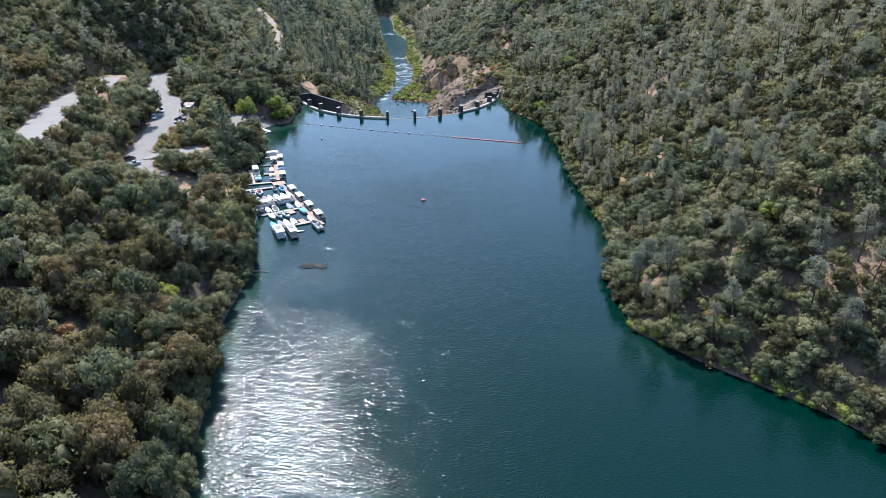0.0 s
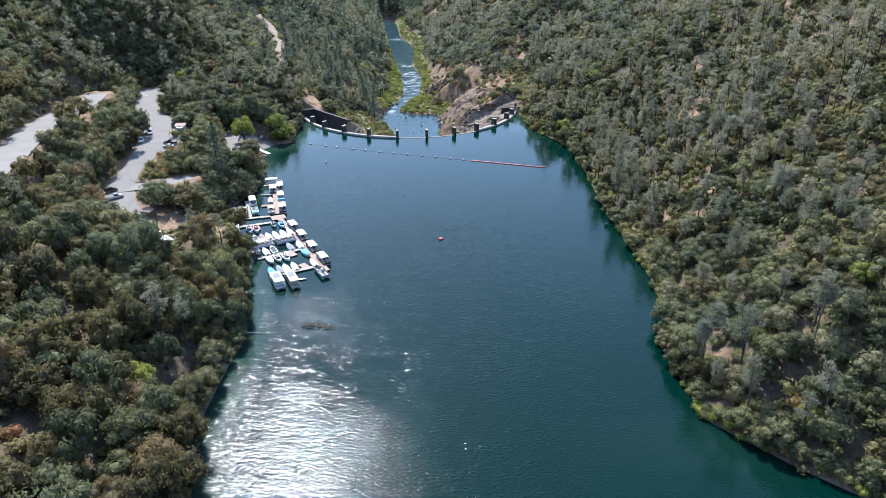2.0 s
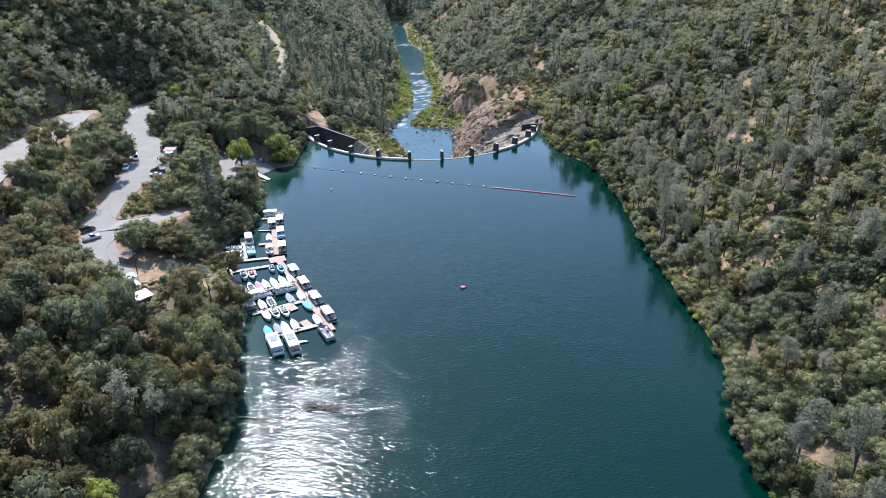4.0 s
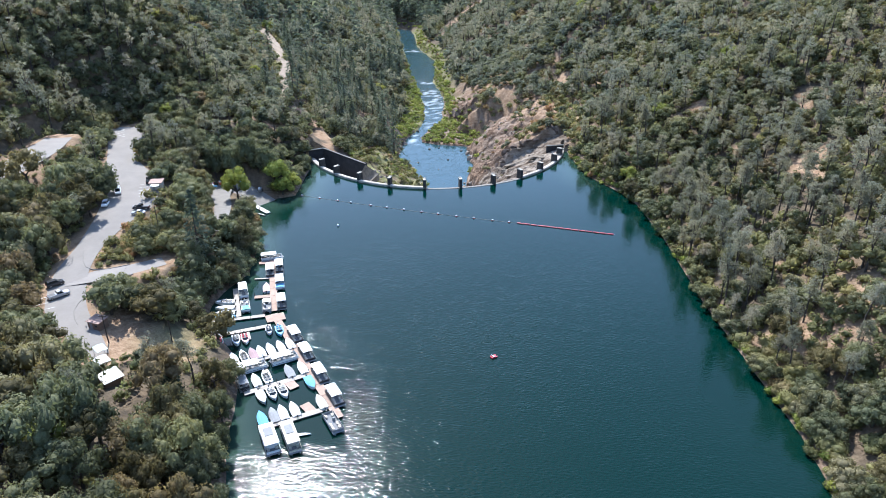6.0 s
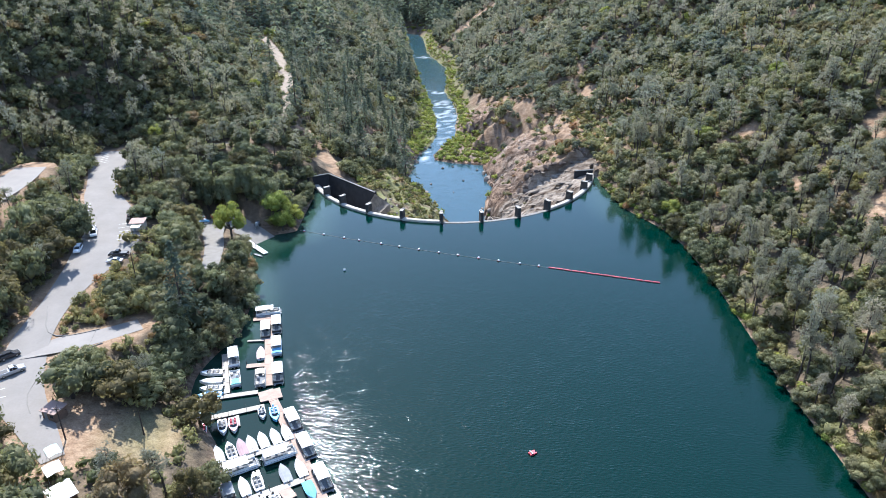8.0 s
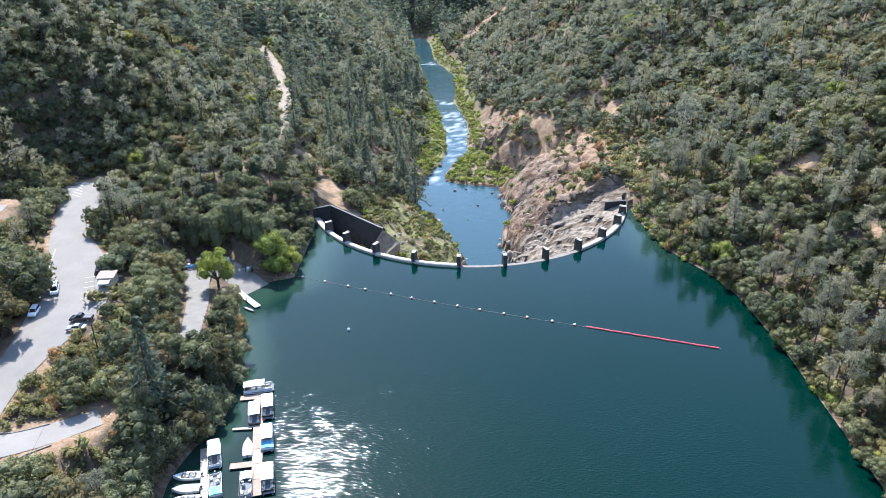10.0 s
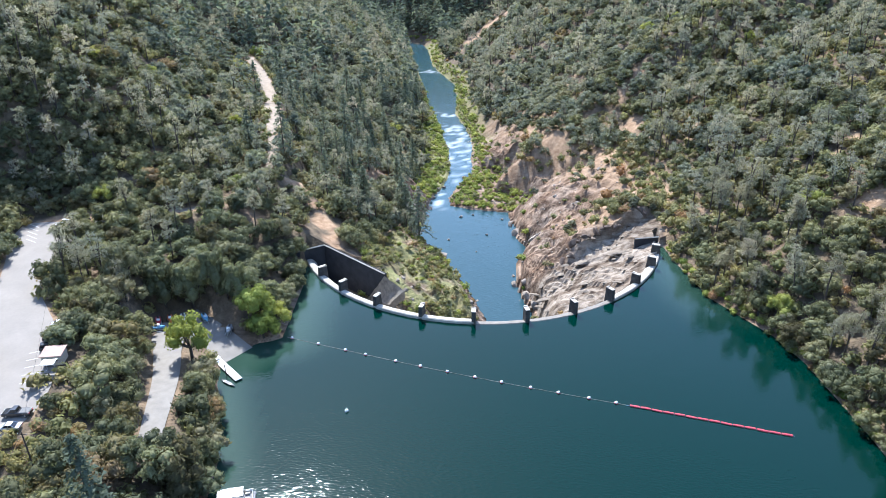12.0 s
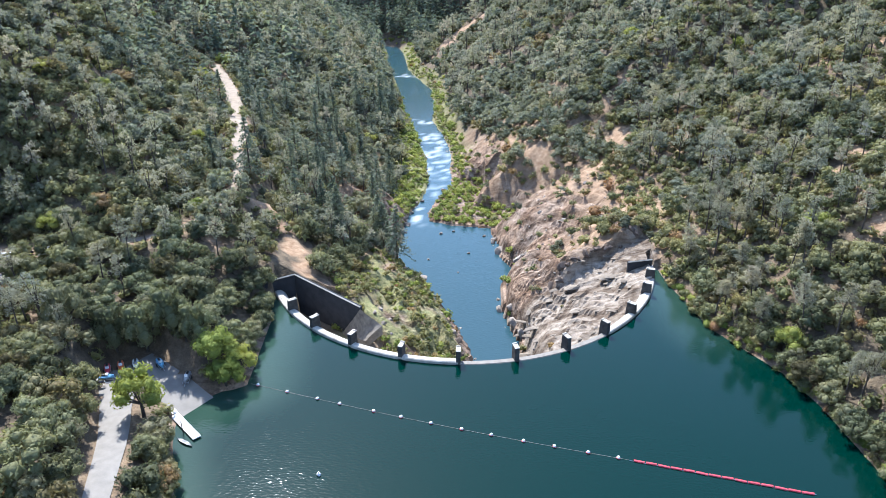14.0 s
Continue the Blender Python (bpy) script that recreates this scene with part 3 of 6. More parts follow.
def build_water():
    xs = [-900, -300, -113] + [p[0] for p in DAM_LINE] + [60, 200, 1200]
    tops = [428, 428, 427.5] + [p[1] for p in DAM_LINE] + [452.5, 453, 453]
    rows = np.concatenate([[-3600, -800, -200, -40], np.arange(0, 452, 6.0)])
    verts, n = [], len(rows) + 1
    for x, top in zip(xs, tops):
        verts += [(x, min(float(r), top - 0.01 * (len(rows) - i)), 0.0) for i, r in enumerate(rows)] + [(x, top, 0.0)]
    verts = np.array(verts)
    idx = np.arange(len(verts)).reshape(len(xs), n)
    ob = sheet("lake_water", verts, np.stack([idx[:-1, :-1], idx[1:, :-1], idx[1:, 1:], idx[:-1, 1:]], -1).reshape(-1, 4), [LAKE], smooth=True)
    x, y = verts[:, 0], verts[:, 1]
    d = np.minimum(reach(x, y, LEFT_SHORE)[0], reach(x, y, RIGHT_SHORE)[0])
    a = ob.data.attributes.new("shoal", "FLOAT", "POINT")
    a.data.foreach_set("value", (np.where(x < -30, 0.8, 0.15 + 0.45 * fade(380, 400, y)) * (1 - fade(1, 12 + 8 * fade(350, 380, y), d))).astype(np.float32))
    tagged(ob, "dark teal lake with fine ripples", "lake", kind="structure")
    ax, ay = np.arange(-300, 1, 3.5), np.arange(396, 1200, 3.5)
    gx, gy = np.meshgrid(ax, ay)
    idx = np.arange(gx.size).reshape(gx.shape)
    gz = np.full(gx.shape, RIVER_Z)
    ob = sheet("river_water", np.stack([gx, gy, gz], -1).reshape(-1, 3), np.stack([idx[:-1, :-1], idx[:-1, 1:], idx[1:, 1:], idx[1:, :-1]], -1).reshape(-1, 4), [RIVER], smooth=True)
    x, y = gx.ravel(), gy.ravel()
    foam = np.zeros(x.shape)
    for y0, y1 in ((552, 606), (618, 712), (738, 750), (905, 922)):
        foam = np.maximum(foam, fade(y0 - 4, y0 + 3, y) * (1 - fade(y1 - 4, y1 + 4, y)) * fade(0.0, 0.5, wander(x * 1.6, y, 5, 21)))
    a = ob.data.attributes.new("shoal", "FLOAT", "POINT")
    a.data.foreach_set("value", foam.astype(np.float32))
    tagged(ob, "blue-grey river with white rapids below the dam", "river", kind="structure")


build_water()


# ---- the dam ----
def build_dam():
    dam = thing("dam", (0, 0, 0), "low concrete arch dam with weathered pale crest and square piers", "dam")
    span = DAM_R * (DAM_A1 - DAM_A0)
    def crest(name, u0, u1, top, mat):
        bm = bmesh.new()
        n = max(4, int((u1 - u0) * 60))
        prof = [(0.0, -6.0), (0.0, top - 0.25), (0.25, top), (1.9, top - 0.15), (3.3, top - 1.6), (6.5, -9.0), (10.0, -30.0)]
        rings = []
        for i in range(n + 1):
            u = u0 + (u1 - u0) * i / n
            rings.append([bm.verts.new((*on_dam(u, off), z)) for off, z in prof])
        for a, b in zip(rings[:-1], rings[1:]):
            for j in range(len(prof) - 1):
                bm.faces.new((a[j], a[j + 1], b[j + 1], b[j]))
        for ring in (rings[0], rings[-1]):
            bm.faces.new(ring)
        bmesh.ops.recalc_face_normals(bm, faces=bm.faces)
        part(name, bm, mat, dam)
    us = [0.065, 0.145, 0.238, 0.333, 0.430, 0.527, 0.622, 0.712, 0.800, 0.892, 0.955]
    crest("crest", -0.03, us[4], 1.0, CONCRETE)
    crest("spillway", us[4], us[7], 0.16, plain("damp_concrete", (0.165, 0.145, 0.12), 0.6, 0, 1.6, 0.25, 0.3, 0.02))
    crest("crest", us[7], 1.02, 1.0, CONCRETE)
    for u in us:
        x, y = on_dam(u, 1.6)
        a = DAM_A0 + u * (DAM_A1 - DAM_A0)
        bm = bmesh.new()
        # body colour holds the shade of the sides, the paler cap the lit top
        for v in box(bm, 0, 0, 0.0, 3.7, 1.25, 8.2, 0.10):
            if v.co.z > 2:
                v.co.x *= 0.74
        o = part("pier", bm, PIER, dam, "stained concrete pier darkened for its unlit sides")
        o.matrix_basis = pose(x, y, 0, 0, 0, math.degrees(a) + 180)
        bm = bmesh.new()
        box(bm, 0, 0, 4.17, 2.85, 1.36, 0.2, 0.05)
        box(bm, 1.0, 0, 4.38, 0.45, 1.1, 0.26, 0.05)
        part("cap", bm, CONCRETE, o)
    # side walls at both ends
    def side_wall(name, line, low, thick):
        bm = bmesh.new()
        rows = []
        for i, (x, y, z) in enumerate(line):
            a, b = line[max(0, i - 1)], line[min(len(line) - 1, i + 1)]
            n = Vector((a[1] - b[1], b[0] - a[0], 0)).normalized() * thick
            rows.append([bm.verts.new(p) for p in ((x, y, low), (x, y, z), (x + n.x, y + n.y, z), (x + n.x, y + n.y, low))])
        for a, b in zip(rows[:-1], rows[1:]):
            for j in range(4):
                bm.faces.new((a[j], b[j], b[(j + 1) % 4], a[(j + 1) % 4]))
        bm.faces.new(rows[0])
        bm.faces.new(rows[-1][::-1])
        bmesh.ops.recalc_face_normals(bm, faces=bm.faces)
        part(name, bm, SHADED_CONCRETE, dam, "stained concrete retaining wall with its shade put into a nearly black colour")
        bm = bmesh.new()
        for a, b in zip(line[:-1], line[1:]):
            rod(bm, (a[0], a[1], a[2] + 0.1), (b[0], b[1], b[2] + 0.1), 0.28, sides=4)
        part("coping", bm, CONCRETE, dam)
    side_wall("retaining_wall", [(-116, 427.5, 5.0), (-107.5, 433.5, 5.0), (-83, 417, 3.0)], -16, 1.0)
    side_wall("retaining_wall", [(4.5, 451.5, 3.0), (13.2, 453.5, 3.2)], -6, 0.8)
    bm = bmesh.new()
    p1, p2, p3, p4 = (Vector(p) for p in ((-83.0, 416.6, 2.4), (-91.2, 421.9, -10.5), (-80.5, 410.2, -4.5), (-75.5, 411.5, 0.2)))
    grid = []
    for i in range(11):
        row = []
        for j in range(9):
            u, w = i / 10, j / 8
            p = p1.lerp(p2, u).lerp(p4.lerp(p3, u), w)
            row.append(bm.verts.new(p + Vector((0, 0, 0.5 * noise.noise(p * 0.45) - 0.6 * math.sin(u * math.pi) * math.sin(w * math.pi)))))
        grid.append(row)
    for q, r in zip(grid[:-1], grid[1:]):
        for j in range(8):
            bm.faces.new((q[j], r[j], r[j + 1], q[j + 1]))
    ext = bmesh.ops.extrude_face_region(bm, geom=list(bm.faces))["geom"]
    bmesh.ops.translate(bm, vec=(0, 0, -3), verts=[v for v in ext if isinstance(v, bmesh.types.BMVert)])
    bmesh.ops.recalc_face_normals(bm, faces=bm.faces)
    part("apron", bm, plain("worn_apron_concrete", (0.21, 0.18, 0.145), 0.9, 0, 1.4, 0.4, 0.2, 0.03), dam, "grey concrete apron at the foot of the wall")
    return dam


build_dam()


# ---- roads ----
def strip(name, line, half, mat, lift, label, category):
    pts = []
    wide = list(half) if np.ndim(half) else [half] * len(line)
    line = [(*a[:3], w) for a, w in zip(line, wide)]
    for a, b in zip(line[:-1], line[1:]):
        n = max(1, int(math.dist(a[:2], b[:2]) / 3))
        pts += [tuple(a[k] + (b[k] - a[k]) * i / n for k in range(4)) for i in range(n)]
    pts.append(line[-1])
    p = np.array(pts)
    for _ in range(4):
        p[1:-1] = (p[:-2] + 2 * p[1:-1] + p[2:]) / 4
    d = np.gradient(p[:, :2], axis=0)
    d /= np.linalg.norm(d, axis=1)[:, None]
    nrm = np.stack([-d[:, 1], d[:, 0]], -1)
    w = p[:, 3] * (1 + 0.08 * wander(p[:, 0], p[:, 1], 15, 3))
    cols = [np.column_stack([p[:, :2] + nrm * (w * k)[:, None], p[:, 2] + lift]) for k in (-1, -0.5, 0, 0.5, 1)]
    v = np.stack(cols, 1).reshape(-1, 3)
    idx = np.arange(len(v)).reshape(len(p), 5)
    ob = sheet(name, v, np.stack([idx[:-1, :-1], idx[:-1, 1:], idx[1:, 1:], idx[1:, :-1]], -1).reshape(-1, 4), [mat], smooth=True)
    return tagged(ob, label, category, kind="structure")


strip("road", ROAD, ROAD_HALF, ASPHALT, 0.05, "sunbleached grey asphalt road and parking area", "road")
strip("road", LOOP, [4.6, 4.0, 3.5, 3.3, 3.0], ASPHALT, 0.03, "sunbleached grey asphalt side road", "road")
strip("road", UPPER, [5.5, 7.0, 7.0, 7.0, 7.0, 6.5, 6.0], ASPHALT, 0.02, "sunbleached grey asphalt road on the slope", "road")
strip("track", BACK, [2.6, 2.4, 2.0, 1.4, 1.3, 1.4, 2.4, 3.6, 3.8, 3.2, 2.4], DIRT, 0.0, "pale dirt track up the wooded hillside", "track")
strip("road", LANE, [2.2, 2.8, 3.2, 3.6, 6.0], PALE, 0.16, "pale concrete lane down to the boat ramp", "road")
strip("boat_ramp", SLIP, 5.0, PALE, 0.1, "pale concrete boat ramp sloping into the lake", "boat ramp")

def kerb(pts):
    """A low concrete kerb along the road's edge."""
    root = thing("kerb", (0, 0, 0), "low pale concrete kerb along the asphalt edge", "kerb", "kerbs")
    for a, b in zip(pts[:-1], pts[1:]):
        bm = bmesh.new()
        mid, d = ((a[0] + b[0]) / 2, (a[1] + b[1]) / 2), math.dist(a, b)
        box(bm, 0, 0, 0, d + 0.05, 0.24, 0.34, 0.03)
        o = part("kerb_stone", bm, PALE, root)
        z0, z1 = float(land(*a)), float(land(*b))
        o.matrix_basis = pose(*mid, (z0 + z1) / 2 + 0.09, 0, -math.degrees(math.atan2(z1 - z0, d)), math.degrees(math.atan2(b[1] - a[1], b[0] - a[0])))


kerb([(-151.0, 297.0), (-148.7, 292.8), (-146.6, 289.0), (-144.2, 286.2), (-141.2, 285.0), (-138.0, 285.6), (-134.6, 286.9), (-131.4, 288.6)])
kerb([(-130.0, 257.2), (-132.6, 260.0), (-134.8, 263.4), (-135.7, 267.6), (-135.4, 272.0), (-133.6, 276.0), (-130.6, 279.6), (-127.0, 282.4)])

# ---- trees ----
rng = np.random.default_rng(7)


def ball(sub):
    bm = bmesh.new()
    bmesh.ops.create_icosphere(bm, subdivisions=sub, radius=1.0)
    v = np.array([x.co[:] for x in bm.verts])
    f = np.array([[x.index for x in q.verts] for q in bm.faces])
    bm.free()
    return v, f


BALLS = {1: ball(1), 0: (np.array([(1, 0, 0), (-1, 0, 0), (0, 1, 0), (0, -1, 0), (0, 0, 1), (0, 0, -1)], float),
                         np.array([(0, 2, 4), (2, 1, 4), (1, 3, 4), (3, 0, 4), (2, 0, 5), (1, 2, 5), (3, 1, 5), (0, 3, 5)]))}


def unit(n):
    v = rng.normal(size=(n, 3))
    return v / np.linalg.norm(v, axis=1)[:, None]


def leaves(p, nrm, size, turn=0.6, long=1.7):
    """One pointed leaf sprig at each point, facing about nrm."""
    n = len(p)
    nrm = nrm + turn * rng.normal(size=(n, 3))
    nrm /= np.linalg.norm(nrm, axis=1)[:, None]
    a = np.cross(nrm, unit(n))
    a /= np.linalg.norm(a, axis=1)[:, None]
    b = np.cross(nrm, a)
    s = (size * rng.uniform(0.6, 1.4, n))[:, None]
    v = np.stack([p - a * s * long * 0.5 - b * s * 0.3, p - a * s * long * 0.3 + b * s * 0.7, p + a * s * long * 0.6 - b * s * 0.1], 1).reshape(-1, 3)
    return v, np.arange(n * 3).reshape(-1, 3)


class Heap:
    """Vertices, triangles and material numbers, put together piece by piece."""
    def __init__(self):
        self.v, self.f, self.m, self.n = [], [], [], 0

    def add(self, v, f, m=0):
        self.v.append(v)
        self.f.append(f + self.n)
        self.m.append(np.full(len(f), m) if np.ndim(m) == 0 else m)
        self.n += len(v)

    def done(self):
        return np.concatenate(self.v), np.concatenate(self.f), np.concatenate(self.m)


def limb(heap, a, b, r0, r1, sides=5, m=1):
    a, b = np.array(a, float), np.array(b, float)
    w = (b - a) / np.linalg.norm(b - a)
    u = np.cross(w, [0.3, 0.9, 0.1])
    u /= np.linalg.norm(u)
    q = np.cross(w, u)
    t = np.arange(sides) / sides * 2 * np.pi
    ring = np.cos(t)[:, None] * u + np.sin(t)[:, None] * q
    v = np.concatenate([a + ring * r0, b + ring * r1])
    i = np.arange(sides)
    j = (i + 1) % sides
    heap.add(v, np.concatenate([np.stack([i, j, j + sides], -1), np.stack([i, j + sides, i + sides], -1)]), m)


def lobes_crown(heap, centres, radii, per, size, core, squash=0.85, turn=0.36, shrink=0.80):
    """Leaf sprigs over a cluster of rounded lobes, each round a shaded core."""
    bv, bf = BALLS[core]
    for c, r in zip(centres, radii):
        v = bv * (1 + 0.16 * rng.normal(size=(len(bv), 1)))
        heap.add(c + v * r * shrink * [1, 1, squash], bf, 2)
        d = unit(per)
        d = d[d[:, 2] > -0.5]
        p = c + d * r * [1, 1, squash] * rng.uniform(0.82, 1.12, (len(d), 1))
        keep = np.ones(len(d), bool)
        for c2, r2 in zip(centres, radii):
            if c2 is not c:
                keep &= np.linalg.norm((p - c2) / [1, 1, squash], axis=1) > r2 * 0.85
        heap.add(*leaves(p[keep], d[keep], size, turn), 0)


def oak(detail):
    """A round-headed evergreen oak, crown about 2 wide and 1.7 high with the trunk, in units of its radius."""
    heap = Heap()
    k = {2: 16, 1: 11, 0: 7}[detail]
    centres, radii = [], []
    for i in range(k):
        a = 2.4 * i + rng.uniform(-0.6, 0.6)
        up = (i + 0.5) / k
        out = 0.70 * math.sqrt(1 - (up * 0.96) ** 2) * rng.uniform(0.6, 1.2)
        centres.append(np.array([math.cos(a) * out, math.sin(a) * out, 0.55 + up * 0.75 + rng.uniform(-0.12, 0.12)]))
        radii.append(rng.uniform(0.24, 0.48) * {2: 0.82, 1: 0.95, 0: 1.08}[detail])
    per, size = {2: (165, 0.056), 1: (104, 0.080), 0: (66, 0.116)}[detail]
    lobes_crown(heap, centres, radii, per, size, 1 if detail else 0, 0.85, 0.45, 0.74)
    crown = heap.done()
    wood = Heap()
    limb(wood, (0, 0, -0.15), (0.02, 0.03, 0.45), 0.075, 0.055, 6)
    for c in centres[: (7 if detail == 2 else 3)]:
        limb(wood, (0.02, 0.03, 0.4), c, 0.045, 0.014, 4)
    return crown, wood.done()


def grey_pine(detail):
    """A thin, forked grey pine with an airy crown; unit is its height over 5."""
    heap, wood = Heap(), Heap()
    lean = rng.uniform(-0.25, 0.25, 2)
    tips = []
    limb(wood, (0, 0, -0.15), (lean[0] * 0.4, lean[1] * 0.4, 2.0), 0.085, 0.06, 5)
    for _ in range(rng.integers(1, 4)):
        tip = np.array([lean[0] + rng.uniform(-0.5, 0.5), lean[1] + rng.uniform(-0.5, 0.5), rng.uniform(4.2, 5.0)])
        limb(wood, (lean[0] * 0.4, lean[1] * 0.4, 1.9), tip, 0.05, 0.012, 4)
        tips.append(tip)
    base = np.array([lean[0] * 0.4, lean[1] * 0.4, 1.9])
    n = {2: 44, 1: 30, 0: 24}[detail]
    cs = []
    for i in range(n):
        tip = tips[i % len(tips)]
        u = rng.uniform(0.3, 1.0)
        on = base + (tip - base) * u
        a = rng.uniform(0, 2 * math.pi)
        out = rng.uniform(0.25, 1.0) * (1.15 - 0.75 * u)
        c = on + np.array([math.cos(a) * out, math.sin(a) * out, rng.uniform(-0.1, 0.25)])
        cs.append(c)
        if detail:
            limb(wood, on, c, 0.022, 0.008, 3)
    per = {2: 30, 1: 18, 0: 11}[detail]
    for c in cs:
        d = unit(per)
        heap.add(*leaves(c + d * rng.uniform(0.06, 0.36, (per, 1)) * [1, 1, 0.8], d, {2: 0.060, 1: 0.084, 0: 0.105}[detail], 0.8, 2.4), 0)
    return heap.done(), wood.done()


def fir(detail):
    """A dark pointed conifer in drooping tiers; unit is its height over 5."""
    heap, wood = Heap(), Heap()
    limb(wood, (0, 0, -0.15), (0, 0, 4.7), 0.09, 0.015, 5)
    n = {2: 15, 1: 10, 0: 7}[detail]
    for i in range(n):
        u = i / (n - 1)
        z, r = 0.7 + 4.2 * u, 1.5 * (1 - u) ** 0.85 + 0.08
        arms = max(4, int((9 if detail else 6) * (1 - u * 0.5)))
        for k in range(arms):
            a = 2 * math.pi * (k + rng.uniform(0, 0.8)) / arms + i
            rr = r * rng.uniform(0.7, 1.15)
            m = {2: 9, 1: 6, 0: 3}[detail]
            s = np.linspace(0.25, 1, m)[:, None]
            p = np.array([math.cos(a), math.sin(a), 0]) * rr * s + [0, 0, z] + np.array([0, 0, -0.32]) * rr * s**2 + rng.normal(size=(m, 3)) * 0.05
            nn = np.tile([math.cos(a) * 0.5, math.sin(a) * 0.5, 0.9], (m, 1))
            heap.add(*leaves(p, nn, {2: 0.13, 1: 0.18, 0: 0.27}[detail], 0.35, 1.8), 0)
    return heap.done(), wood.done()


def bush(detail):
    """A low rounded shrub; unit is its radius."""
    heap, wood = Heap(), Heap()
    centres = [np.array([rng.uniform(-0.45, 0.45), rng.uniform(-0.45, 0.45), rng.uniform(0.3, 0.6)]) for _ in range(5 if detail == 2 else 4 if detail else 2)]
    lobes_crown(heap, centres, [rng.uniform(0.42, 0.6) for _ in centres], {2: 110, 1: 64, 0: 32}[detail], {2: 0.095, 1: 0.13, 0: 0.18}[detail], 1 if detail == 2 else 0, 0.9, 0.5, 0.76)
    for c in centres:
        limb(wood, (0, 0, -0.1), c, 0.04, 0.02, 3)
    return heap.done(), wood.done()


KINDS = {"oak": (oak, OAK), "grey_pine": (grey_pine, GREY), "fir": (fir, FIR), "bush": (bush, BRUSH), "willow": (bush, WILLOW), "scrub": (bush, SCRUB), "bright_oak": (oak, LIME), "dry_oak": (oak, DRY), "willow_tree": (oak, WILLOW), "blue_oak": (oak, HAZED)}
MODELS = {(k, d): [KINDS[k][0](d) for _ in range(5)] for k in KINDS for d in (0, 1, 2)}


def thinned(model):
    """The same tree for far woods, with half its sprigs, each larger."""
    (v, f, m), wood = model
    leaf = np.nonzero(m == 0)[0]
    keep = np.concatenate([leaf[::2], np.nonzero(m == 2)[0]])
    v = v.copy()
    tri = f[leaf[::2]]
    mid = v[tri].mean(1, keepdims=True)
    v[tri] = mid + (v[tri] - mid) * 1.4
    used, flat = np.unique(f[keep], return_inverse=True)
    return (v[used], flat.reshape(-1, 3), m[keep]), wood


MODELS.update({(k, -1): [thinned(t) for t in MODELS[k, 0]] for k in KINDS})


STANDOUT = [(-128, 361, 7), (-113, 384, 7), (-118, 262, 6), (-183, 428, 6), (-104, 243, 5), (-112, 240, 7), (-122, 250, 6), (-106, 231, 7), (-100, 226, 5), (-116, 232, 4), (-145, 337, 9), (-140, 328, 7), (-136, 319, 5), (-93, 259, 6), (-98, 257, 8), (-90, 249, 5), (-105, 262, 6), (-124, 286, 3), (-118, 365, 5.5)]


